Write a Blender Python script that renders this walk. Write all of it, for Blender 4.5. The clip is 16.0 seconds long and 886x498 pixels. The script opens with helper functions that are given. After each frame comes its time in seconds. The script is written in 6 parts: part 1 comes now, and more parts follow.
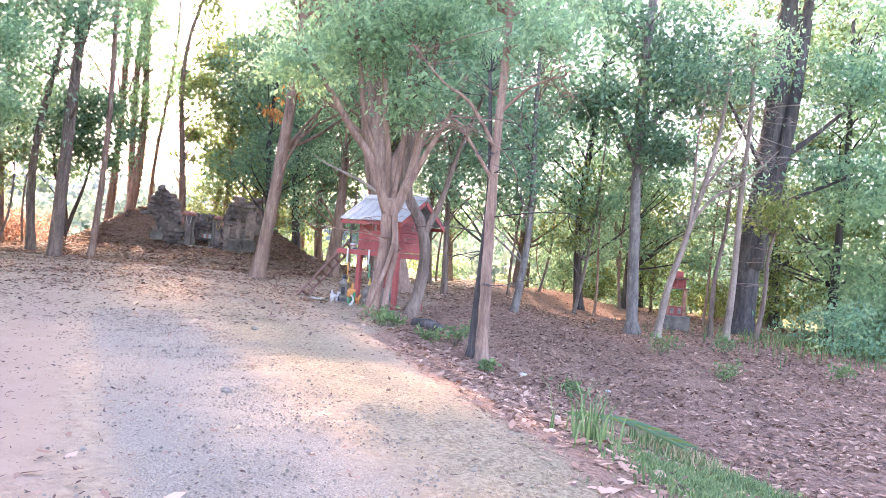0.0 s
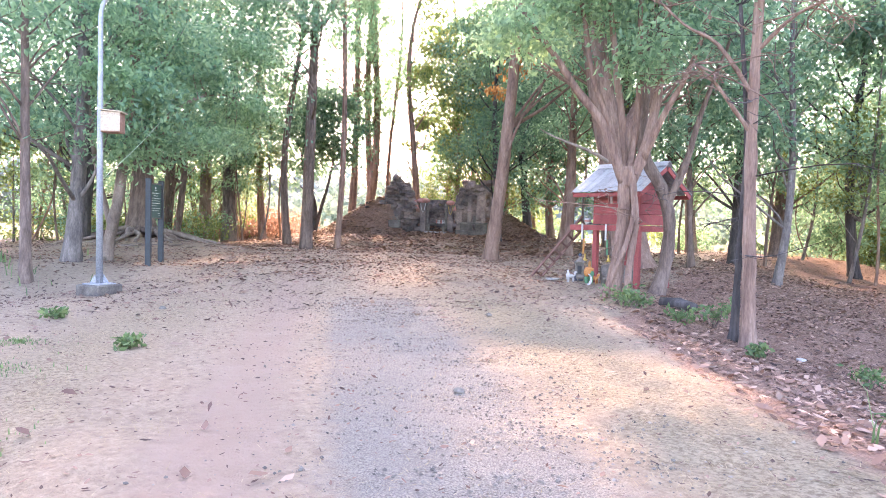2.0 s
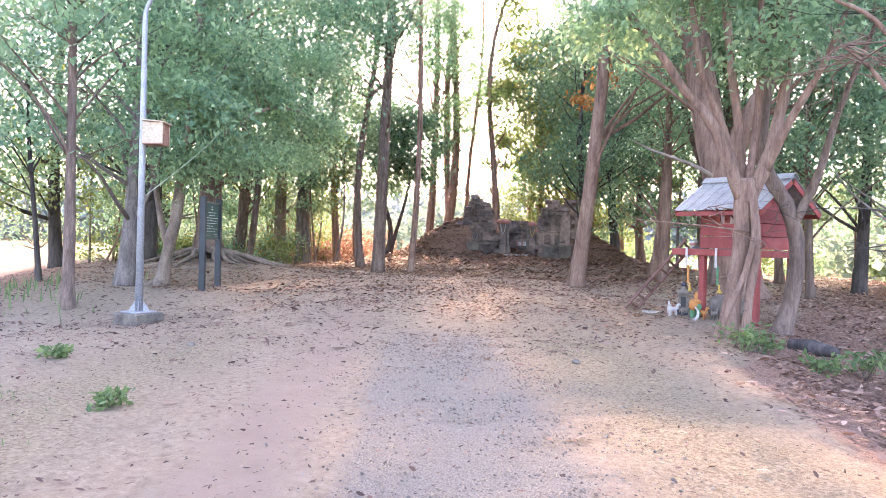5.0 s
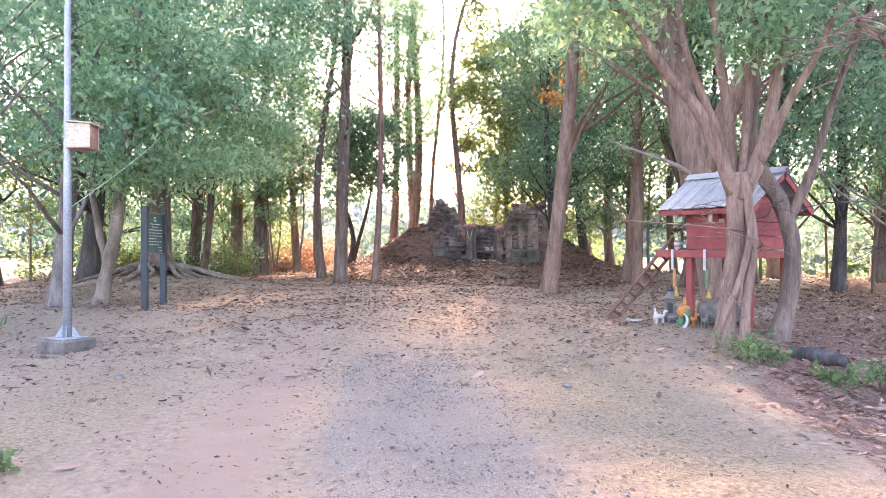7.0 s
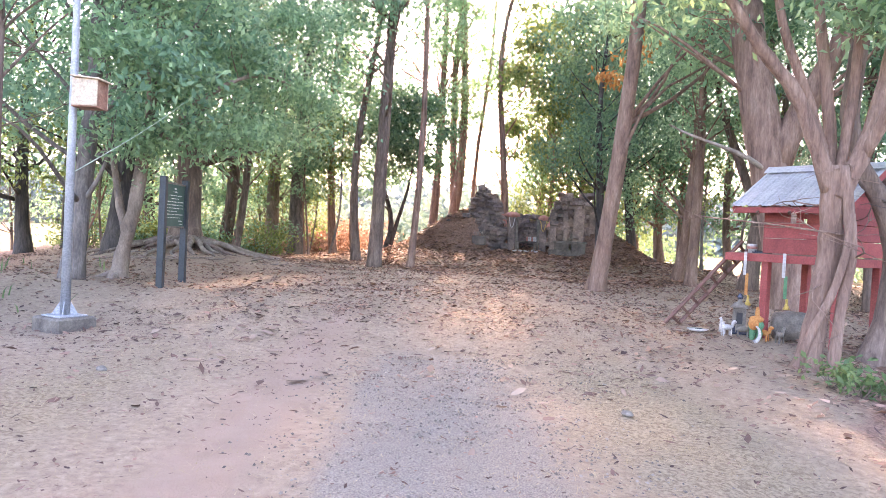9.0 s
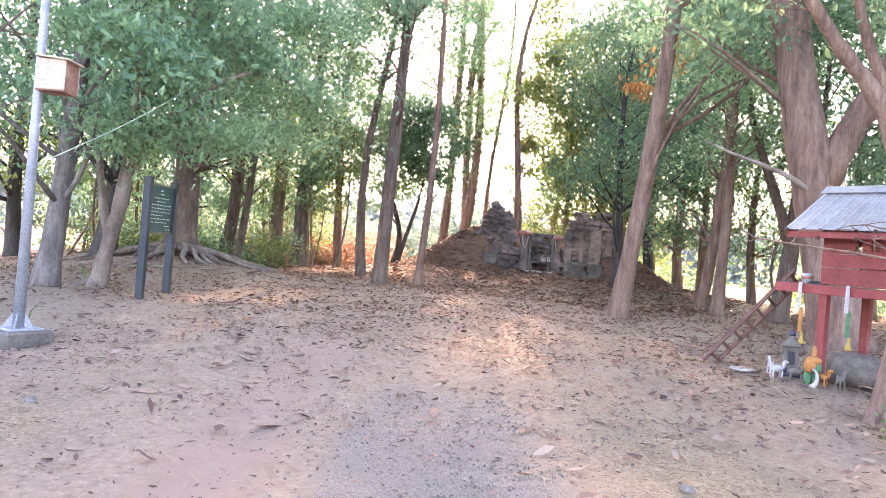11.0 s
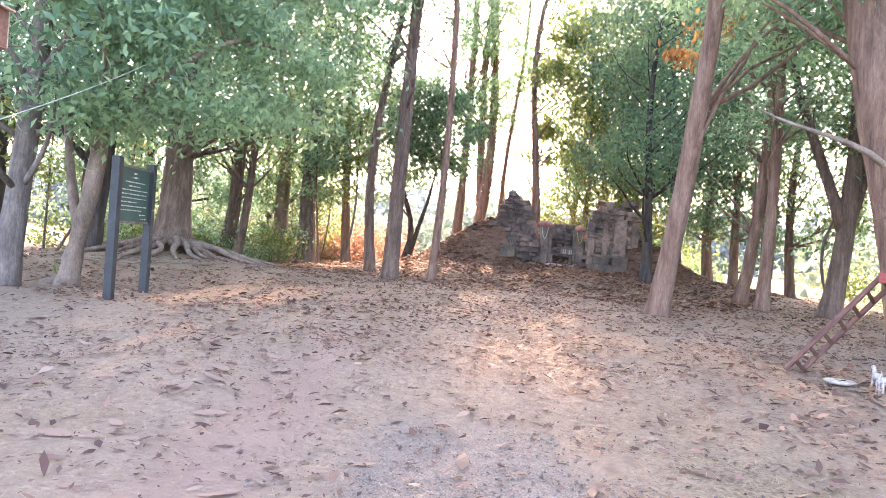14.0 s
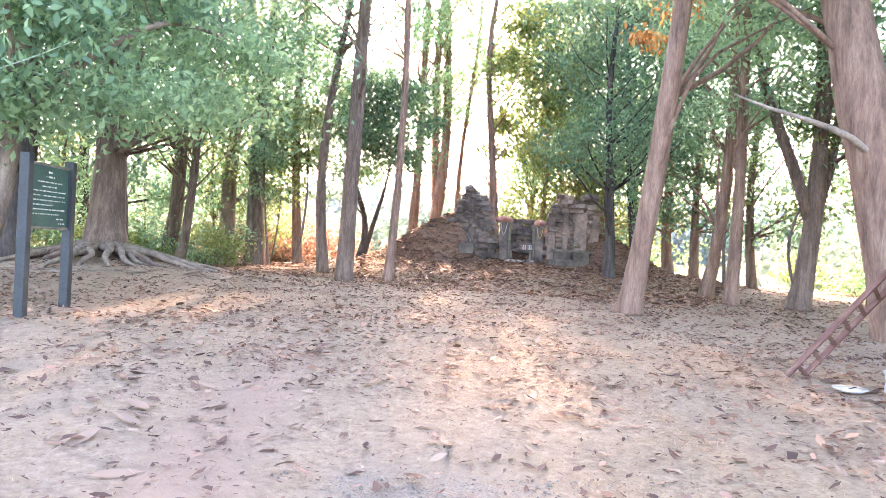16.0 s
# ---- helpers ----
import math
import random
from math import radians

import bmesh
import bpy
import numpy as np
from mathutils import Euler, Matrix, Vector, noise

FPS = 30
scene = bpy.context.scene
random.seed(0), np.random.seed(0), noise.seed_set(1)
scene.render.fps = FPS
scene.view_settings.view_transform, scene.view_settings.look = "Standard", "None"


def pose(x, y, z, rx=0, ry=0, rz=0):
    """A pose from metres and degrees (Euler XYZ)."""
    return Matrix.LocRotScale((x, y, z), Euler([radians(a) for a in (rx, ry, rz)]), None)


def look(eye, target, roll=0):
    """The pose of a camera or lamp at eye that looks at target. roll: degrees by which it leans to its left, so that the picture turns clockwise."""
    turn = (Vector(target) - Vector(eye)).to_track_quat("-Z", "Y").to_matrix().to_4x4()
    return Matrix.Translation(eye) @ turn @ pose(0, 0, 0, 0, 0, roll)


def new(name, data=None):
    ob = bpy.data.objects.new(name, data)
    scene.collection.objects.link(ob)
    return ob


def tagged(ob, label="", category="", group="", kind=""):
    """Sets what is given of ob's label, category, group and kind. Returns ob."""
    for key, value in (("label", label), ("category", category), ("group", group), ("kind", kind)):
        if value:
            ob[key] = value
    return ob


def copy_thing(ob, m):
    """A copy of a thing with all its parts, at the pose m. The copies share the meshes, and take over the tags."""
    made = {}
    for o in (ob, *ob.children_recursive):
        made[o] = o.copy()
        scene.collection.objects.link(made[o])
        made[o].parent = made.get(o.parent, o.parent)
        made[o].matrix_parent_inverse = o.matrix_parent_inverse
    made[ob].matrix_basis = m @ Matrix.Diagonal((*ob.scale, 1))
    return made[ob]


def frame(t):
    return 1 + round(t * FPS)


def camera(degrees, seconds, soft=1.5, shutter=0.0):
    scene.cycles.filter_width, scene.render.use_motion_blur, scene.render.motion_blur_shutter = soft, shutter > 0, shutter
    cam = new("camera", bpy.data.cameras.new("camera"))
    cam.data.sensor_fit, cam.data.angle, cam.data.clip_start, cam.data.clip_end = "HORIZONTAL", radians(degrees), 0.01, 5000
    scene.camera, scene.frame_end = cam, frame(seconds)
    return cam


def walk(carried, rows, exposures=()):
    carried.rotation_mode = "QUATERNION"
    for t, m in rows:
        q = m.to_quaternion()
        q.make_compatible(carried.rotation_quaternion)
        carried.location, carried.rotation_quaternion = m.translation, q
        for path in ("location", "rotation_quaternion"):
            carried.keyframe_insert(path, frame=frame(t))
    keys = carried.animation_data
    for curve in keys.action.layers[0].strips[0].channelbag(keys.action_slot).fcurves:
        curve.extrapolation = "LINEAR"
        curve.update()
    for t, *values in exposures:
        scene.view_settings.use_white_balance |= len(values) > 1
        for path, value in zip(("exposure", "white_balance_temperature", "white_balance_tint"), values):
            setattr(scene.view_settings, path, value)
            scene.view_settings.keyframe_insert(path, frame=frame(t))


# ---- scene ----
cam = camera(62.3, 16.0, soft=0.85)
PATH = [
    (0, (-0.007, 0.31, 1.448), (-0.165, 2.304, 1.469), 4.9),
    (0.5, (0.007, 0.617, 1.432), (-0.359, 2.583, 1.425), 3.9),
    (0.7, (0.009, 0.689, 1.441), (-0.446, 2.637, 1.433), 4.1),
    (0.9, (-0.014, 0.77, 1.445), (-0.556, 2.695, 1.432), 4.2),
    (1, (-0.038, 0.824, 1.447), (-0.612, 2.74, 1.432), 4.3),
    (1.5, (-0.175, 1.14, 1.458), (-0.834, 3.028, 1.461), 4.8),
    (2, (-0.308, 1.376, 1.427), (-1.068, 3.224, 1.354), 1.3),
    (2.5, (-0.422, 1.657, 1.391), (-1.242, 3.478, 1.283), 1.3),
    (3, (-0.484, 1.885, 1.446), (-1.306, 3.706, 1.355), 1.5),
    (3.5, (-0.643, 2.194, 1.469), (-1.533, 3.984, 1.439), 1.5),
    (4, (-0.772, 2.516, 1.492), (-1.794, 4.236, 1.49), 0.5),
    (4.5, (-0.909, 2.893, 1.495), (-1.989, 4.576, 1.514), 0.5),
    (5, (-1.022, 3.321, 1.454), (-1.987, 5.073, 1.434), 1.5),
    (5.2, (-1.076, 3.44, 1.476), (-1.956, 5.236, 1.462), 1.7),
    (7.3, (-1.714, 4.571, 1.483), (-2.594, 6.367, 1.481), -0.0),
    (7.5, (-1.753, 4.704, 1.492), (-2.638, 6.498, 1.486), 0.3),
    (8, (-1.92, 5.034, 1.521), (-2.841, 6.809, 1.535), 0.8),
    (8.5, (-2.074, 5.329, 1.464), (-3.053, 7.072, 1.475), 1.5),
    (9, (-2.269, 5.65, 1.507), (-3.243, 7.396, 1.465), 2.9),
    (9.5, (-2.458, 5.865, 1.504), (-3.428, 7.614, 1.487), 3.5),
    (9.7, (-2.525, 6.005, 1.513), (-3.516, 7.742, 1.526), 3.7),
    (11.8, (-3.237, 7.296, 1.391), (-4.251, 9.02, 1.38), 5.7),
    (12, (-3.305, 7.399, 1.365), (-4.338, 9.111, 1.312), 5.5),
    (12.5, (-3.544, 7.673, 1.412), (-4.599, 9.368, 1.3), 4.9),
    (13, (-3.706, 7.869, 1.428), (-4.791, 9.548, 1.399), 3.9),
    (13.5, (-3.843, 8.148, 1.445), (-4.968, 9.801, 1.5), 4.0),
    (14, (-4.044, 8.501, 1.387), (-5.069, 10.218, 1.374), 4.3),
    (14.5, (-4.218, 8.686, 1.416), (-5.083, 10.489, 1.378), 2.9),
    (15, (-4.402, 8.894, 1.438), (-5.277, 10.691, 1.381), 2.5),
    (15.5, (-4.517, 9.15, 1.451), (-5.44, 10.924, 1.436), 2.3),
    (16, (-4.675, 9.404, 1.434), (-5.591, 11.182, 1.419), 3.0),
]
walk(cam, [(t, look(eye, target, roll)) for t, eye, target, roll in PATH],
     [(0.0, 3.62, 6700, 32), (3.0, 3.62, 6850, 32), (5.0, 3.5, 6900, 33), (9.5, 3.6, 7000, 34), (14.5, 3.72, 7050, 34), (15.5, 3.52, 7000, 31), (16.0, 4.1, 6950, 29)])

# ---- world and light ----
SUN_AZ, SUN_EL = 26.0, 27.0      # degrees: azimuth left of +y, and height
world = bpy.data.worlds.new("sky")
scene.world = world
world.use_nodes = True
wn = world.node_tree
sky = wn.nodes.new("ShaderNodeTexSky")
sky.sky_type = "NISHITA"
sky.sun_disc = False
sky.sun_elevation = radians(SUN_EL)
sky.sun_rotation = radians(-SUN_AZ)
sky.air_density, sky.dust_density, sky.ozone_density = 1.0, 2.2, 1.5
wn.links.new(sky.outputs[0], wn.nodes["Background"].inputs[0])
wn.nodes["Background"].inputs[1].default_value = 0.15
sun_dir = Vector((-math.sin(radians(SUN_AZ)) * math.cos(radians(SUN_EL)),
                  math.cos(radians(SUN_AZ)) * math.cos(radians(SUN_EL)), math.sin(radians(SUN_EL))))
sun = new("sun", bpy.data.lights.new("sun", "SUN"))
sun.data.energy, sun.data.angle, sun.data.color = 1.7, radians(0.9), (1.0, 0.74, 0.48)
sun.matrix_world = look(sun_dir * 100, (0, 0, 0))


# ---- materials ----
def mat(name):
    m = bpy.data.materials.new(name)
    m.use_nodes = True
    nt = m.node_tree
    return m, nt, nt.nodes["Principled BSDF"]


def link(nt, a, b):
    nt.links.new(a, b)


def noise_node(nt, scale, detail=4.0, rough=0.6, src=None, dim=None):
    n = nt.nodes.new("ShaderNodeTexNoise")
    n.inputs["Scale"].default_value, n.inputs["Detail"].default_value, n.inputs["Roughness"].default_value = scale, detail, rough
    if src is not None:
        link(nt, src, n.inputs["Vector"])
    return n.outputs["Fac"]


def ramp(nt, src, stops):
    r = nt.nodes.new("ShaderNodeValToRGB")
    while len(r.color_ramp.elements) < len(stops):
        r.color_ramp.elements.new(0.5)
    for e, (p, c) in zip(r.color_ramp.elements, stops):
        e.position, e.color = p, (*c, 1)
    link(nt, src, r.inputs[0])
    return r.outputs[0]


def mix(nt, fac, a, b):
    n = nt.nodes.new("ShaderNodeMix")
    n.data_type = "RGBA"
    if isinstance(fac, float):
        n.inputs[0].default_value = fac
    else:
        link(nt, fac, n.inputs[0])
    for sock, v in ((n.inputs[6], a), (n.inputs[7], b)):
        if isinstance(v, tuple):
            sock.default_value = (*v, 1)
        else:
            link(nt, v, sock)
    return n.outputs[2]


def mathn(nt, op, a, b=None):
    n = nt.nodes.new("ShaderNodeMath")
    n.operation = op
    for sock, v in ((n.inputs[0], a), (n.inputs[1], b)):
        if v is None:
            continue
        if isinstance(v, (int, float)):
            sock.default_value = v
        else:
            link(nt, v, sock)
    return n.outputs[0]


def bump(nt, bsdf, src, strength, dist=0.02):
    b = nt.nodes.new("ShaderNodeBump")
    b.inputs["Strength"].default_value, b.inputs["Distance"].default_value = strength, dist
    link(nt, src, b.inputs["Height"])
    link(nt, b.outputs[0], bsdf.inputs["Normal"])


def coords(nt, scale=None, obj=True):
    c = nt.nodes.new("ShaderNodeTexCoord")
    out = c.outputs["Object"] if obj else nt.nodes.new("ShaderNodeNewGeometry").outputs["Position"]
    if scale is None:
        return out
    m = nt.nodes.new("ShaderNodeMapping")
    m.inputs["Scale"].default_value = scale
    link(nt, out, m.inputs[0])
    return m.outputs[0]


def stone_like(name, c0, c1, c2, scale=3.0, fine=40.0, rough=0.9, strength=0.6, dist=0.02, metal=0.0, stretch=None, vary=0.0, whole=False):
    """Two scales of noise between three colours, with relief."""
    m, nt, b = mat(name)
    src = coords(nt, stretch, not whole)
    n1 = noise_node(nt, scale, 5, 0.65, src)
    n2 = noise_node(nt, fine, 4, 0.7, src)
    col = ramp(nt, n1, [(0.3, c0), (0.5, c1), (0.7, c2)])
    sp = ramp(nt, n2, [(0.3, (0.55, 0.55, 0.55)), (0.7, (1.2, 1.2, 1.2))])
    mm = nt.nodes.new("ShaderNodeMix")
    mm.data_type, mm.blend_type = "RGBA", "MULTIPLY"
    mm.inputs[0].default_value = 0.8
    link(nt, col, mm.inputs[6])
    link(nt, sp, mm.inputs[7])
    out = mm.outputs[2]
    if vary:
        info = nt.nodes.new("ShaderNodeObjectInfo")
        hs = nt.nodes.new("ShaderNodeHueSaturation")
        link(nt, mathn(nt, "ADD", mathn(nt, "MULTIPLY", info.outputs["Random"], vary), 1 - vary / 2), hs.inputs["Value"])
        link(nt, out, hs.inputs["Color"])
        out = hs.outputs[0]
    link(nt, out, b.inputs["Base Color"])
    b.inputs["Roughness"].default_value, b.inputs["Metallic"].default_value = rough, metal
    bump(nt, b, mathn(nt, "ADD", n1, mathn(nt, "MULTIPLY", n2, 0.5)), strength, dist)
    return m


def leaf_mat(name, c0, c1, c2, trans=0.45, rough=0.5):
    """Thin leaves: each one its own shade, lit through from behind."""
    m, nt, b = mat(name)
    g = nt.nodes.new("ShaderNodeNewGeometry")
    col = ramp(nt, g.outputs["Random Per Island"], [(0.0, c0), (0.55, c1), (1.0, c2)])
    link(nt, col, b.inputs["Base Color"])
    b.inputs["Roughness"].default_value = rough
    b.inputs["Specular IOR Level"].default_value = 0.3
    t = nt.nodes.new("ShaderNodeBsdfTranslucent")
    hs = nt.nodes.new("ShaderNodeHueSaturation")
    hs.inputs["Value"].default_value, hs.inputs["Saturation"].default_value = 1.7, 1.0
    link(nt, col, hs.inputs["Color"])
    link(nt, hs.outputs[0], t.inputs[0])
    ms = nt.nodes.new("ShaderNodeMixShader")
    ms.inputs[0].default_value = trans
    link(nt, b.outputs[0], ms.inputs[1])
    link(nt, t.outputs[0], ms.inputs[2])
    link(nt, ms.outputs[0], nt.nodes["Material Output"].inputs[0])
    return m


BARK = stone_like("bark_brown", (0.09, 0.065, 0.05), (0.17, 0.12, 0.095), (0.27, 0.2, 0.16), 2.5, 14, 0.95, 0.9, 0.03, stretch=(3, 3, 0.5))
BARK_RED = stone_like("bark_reddish", (0.13, 0.08, 0.06), (0.25, 0.155, 0.115), (0.36, 0.25, 0.19), 2.2, 14, 0.95, 0.9, 0.03, stretch=(3, 3, 0.45))
BARK_PALE = stone_like("bark_pale", (0.13, 0.1, 0.08), (0.24, 0.185, 0.145), (0.36, 0.285, 0.225), 2.0, 18, 0.9, 0.6, 0.02, stretch=(2, 2, 0.7))
BARK_GREY = stone_like("bark_grey", (0.085, 0.073, 0.065), (0.16, 0.138, 0.122), (0.26, 0.225, 0.2), 3.0, 18, 0.95, 0.7, 0.02, stretch=(2.5, 2.5, 0.7))
BARK_DARK = stone_like("bark_dark", (0.035, 0.03, 0.03), (0.07, 0.06, 0.055), (0.13, 0.11, 0.1), 2.5, 14, 0.95, 0.8, 0.03, stretch=(3, 3, 0.5))
TWIG = stone_like("dead_twig", (0.18, 0.145, 0.115), (0.28, 0.23, 0.185), (0.38, 0.32, 0.265), 4, 25, 0.95, 0.3)
LEAF = leaf_mat("leaf_green", (0.080, 0.157, 0.097), (0.139, 0.257, 0.154), (0.234, 0.353, 0.199), 0.5)
LEAF_SOFT = leaf_mat("leaf_soft_green", (0.120, 0.205, 0.114), (0.194, 0.308, 0.171), (0.285, 0.405, 0.217), 0.52)
LEAF_DARK = leaf_mat("leaf_dark_green", (0.057, 0.112, 0.068), (0.095, 0.177, 0.103), (0.142, 0.239, 0.125), 0.45)
LEAF_LIME = leaf_mat("leaf_yellow_green", (0.085, 0.125, 0.042), (0.14, 0.185, 0.058), (0.23, 0.255, 0.09), 0.48)
LEAF_RUST = leaf_mat("leaf_rust", (0.2, 0.1, 0.06), (0.32, 0.18, 0.12), (0.42, 0.27, 0.19), 0.35)
LEAF_GOLD = leaf_mat("leaf_gold", (0.2, 0.09, 0.03), (0.32, 0.16, 0.05), (0.4, 0.26, 0.1), 0.45)
LITTER = leaf_mat("leaf_litter", (0.055, 0.032, 0.025), (0.13, 0.073, 0.055), (0.3, 0.185, 0.135), 0.14, 0.75)
LITTER_RED = leaf_mat("leaf_litter_reddish", (0.09, 0.045, 0.03), (0.22, 0.115, 0.072), (0.4, 0.24, 0.155), 0.14, 0.75)
LITTER_PALE = leaf_mat("leaf_litter_pale", (0.13, 0.072, 0.05), (0.3, 0.175, 0.12), (0.5, 0.33, 0.24), 0.14, 0.75)
DRYLEAF = leaf_mat("big_dry_leaf", (0.17, 0.11, 0.075), (0.26, 0.18, 0.13), (0.35, 0.26, 0.19), 0.12, 0.7)
GRASS = leaf_mat("grass_green", (0.07, 0.125, 0.05), (0.115, 0.18, 0.07), (0.18, 0.245, 0.1), 0.35)
STRAW = leaf_mat("dry_grass", (0.28, 0.21, 0.12), (0.37, 0.29, 0.17), (0.47, 0.38, 0.235), 0.2, 0.8)


def ground_material():
    m, nt, b = mat("ground_earth")
    p = coords(nt, None, False)
    big = noise_node(nt, 0.35, 5, 0.6, p)
    mid = noise_node(nt, 2.2, 6, 0.65, p)
    fine = noise_node(nt, 26, 5, 0.7, p)
    grit = noise_node(nt, 90, 3, 0.7, p)

    def attr(name):
        a = nt.nodes.new("ShaderNodeAttribute")
        a.attribute_name = name
        return a.outputs["Fac"]

    def worn(a, n, sharp=3.0):
        # an uneven edge: the mask is broken up by the noise
        s = mathn(nt, "ADD", mathn(nt, "MULTIPLY", a, 1.6), mathn(nt, "SUBTRACT", n, 0.8))
        c = nt.nodes.new("ShaderNodeClamp")
        link(nt, mathn(nt, "MULTIPLY", s, sharp), c.inputs[0])
        return c.outputs[0]

    earth = mix(nt, mid, (0.255, 0.187, 0.13), (0.415, 0.32, 0.226))
    earth = mix(nt, ramp(nt, fine, [(0.42, (0, 0, 0)), (0.62, (1, 1, 1))]), earth, (0.48, 0.378, 0.272))
    earth = mix(nt, ramp(nt, noise_node(nt, 13, 7, 0.8, p), [(0.5, (0, 0, 0)), (0.62, (0.85, 0.85, 0.85))]), earth, (0.22, 0.155, 0.115))
    straw = mix(nt, ramp(nt, fine, [(0.38, (0, 0, 0)), (0.62, (1, 1, 1))]), (0.215, 0.165, 0.105), (0.42, 0.338, 0.226))
    gravel = mix(nt, ramp(nt, grit, [(0.35, (0, 0, 0)), (0.65, (1, 1, 1))]), (0.145, 0.128, 0.108), (0.4, 0.35, 0.285))
    litter = mix(nt, ramp(nt, fine, [(0.35, (0, 0, 0)), (0.65, (1, 1, 1))]), (0.19, 0.115, 0.085), (0.44, 0.275, 0.2))
    field = mix(nt, big, (0.19, 0.2, 0.075), (0.3, 0.27, 0.11))
    green = mix(nt, fine, (0.06, 0.1, 0.03), (0.2, 0.24, 0.09))
    stubble = mix(nt, mid, (0.3, 0.24, 0.15), (0.38, 0.31, 0.2))
    red = mix(nt, mid, (0.31, 0.22, 0.16), (0.425, 0.315, 0.24))
    col = mix(nt, worn(attr("straw"), mid, 1.5), earth, straw)
    col = mix(nt, worn(attr("red"), mid, 1.5), col, red)
    col = mix(nt, worn(mathn(nt, "MULTIPLY", attr("gravel"), mathn(nt, "ADD", big, 0.35)), mathn(nt, "ADD", mathn(nt, "MULTIPLY", mid, 0.6), mathn(nt, "MULTIPLY", fine, 0.5)), 2.2), col, gravel)
    col = mix(nt, worn(attr("litter"), mid, 2.0), col, litter)
    col = mix(nt, worn(attr("green"), mid, 2.0), col, green)
    col = mix(nt, attr("field"), col, field)
    col = mix(nt, attr("stubble"), col, stubble)
    link(nt, col, b.inputs["Base Color"])
    b.inputs["Roughness"].default_value = 0.95
    b.inputs["Specular IOR Level"].default_value = 0.2
    clod = noise_node(nt, 9, 5, 0.7, p)
    h = mathn(nt, "ADD", mathn(nt, "MULTIPLY", clod, 2.0), mathn(nt, "ADD", fine, mathn(nt, "MULTIPLY", grit, 0.5)))
    bump(nt, b, h, 1.0, 0.045)
    return m


# ---- the ground ----
RUIN = (-15.85, 38.2)


def sstep(a, b, v):
    k = np.clip((v - a) / (b - a), 0, 1)
    return k * k * (3 - 2 * k)


def right_of_road(x, y):
    return 0.93 * (x - 0.5) + 0.37 * (y - 5.4) - 0.42 * np.maximum(y - 13.0, 0)


def left_of_road(x, y):
    return -0.61 * (x + 5.6) - 0.79 * (y - 5.6)


def gauss(x, y, cx, cy, s):
    return np.exp(-((x - cx) ** 2 + (y - cy) ** 2) / (2 * s * s))


def ground_z(x, y):
    x, y = np.asarray(x, float), np.asarray(y, float)
    r, l = right_of_road(x, y), left_of_road(x, y)
    z = -1.15 * sstep(-0.3, 5.2, r) * (1 - 0.55 * sstep(13, 25, y)) - 0.9 * sstep(-0.5, 6.0, l)
    along = (x + 2.9) * -0.52 + (y - 5.8) * 0.855
    z = z + 0.2 * sstep(7, 14, along) * (1 - sstep(1.0, 4.0, r))
    d = np.hypot(x + 12, (y - 22) / 1.1)
    z = np.minimum(z, 0.2 - 1.1 * sstep(22, 33, d))
    dr = np.hypot(x - RUIN[0], y - RUIN[1])
    z = z + 0.5 * (1 - sstep(4.5, 11.0, dr))
    # rubble banked against the ruin, and the knolls under the old trees
    ca, sa = math.cos(radians(21)), math.sin(radians(21))
    lx, ly = (x - RUIN[0]) * ca + (y - RUIN[1]) * sa, -(x - RUIN[0]) * sa + (y - RUIN[1]) * ca
    deep = np.exp(-((ly + 0.35) / 1.35) ** 2)
    z = z + deep * (2.0 * sstep(-7.2, -2.5, lx) * (1 - sstep(-2.6, -1.6, lx)) + 1.35 * (1 - sstep(3.0, 6.4, lx)) * sstep(2.0, 3.0, lx))
    z = z + 1.1 * gauss(x, y, -16.6, 41.0, 2.0)
    z = z - 0.27 * gauss(x, y, -13.0, 11.8, 1.9)
    z = z + 0.5 * gauss(x, y, -20.0, 21.3, 2.0)
    z = z + 0.7 * gauss(x, y, 3.0, 36.0, 1.8)
    z = z + 0.04 * np.sin(x * 0.9 + 1.3 * np.sin(y * 0.6)) * np.sin(y * 0.8) + 0.02 * np.sin(2.7 * x + y) * np.sin(2.3 * y - x)
    return z


def gz(x, y):
    return float(ground_z(x, y))


def graded(lo, hi, step, far, grow=1.35):
    mid_ = list(np.arange(lo, hi + step / 2, step))
    out, d = [], step
    v = hi
    while v < far:
        d *= grow
        v += d
        out.append(v)
    left, v, d = [], lo, step
    while v > -far:
        d *= grow
        v -= d
        left.append(v)
    return np.array(left[::-1] + mid_ + out)


def mesh_from(name, verts, faces, smooth=False):
    me = bpy.data.meshes.new(name)
    me.from_pydata([tuple(v) for v in verts] if not isinstance(verts, np.ndarray) else verts.tolist(), [], faces if isinstance(faces, list) else faces.tolist())
    if smooth:
        me.polygons.foreach_set("use_smooth", [True] * len(me.polygons))
    return me


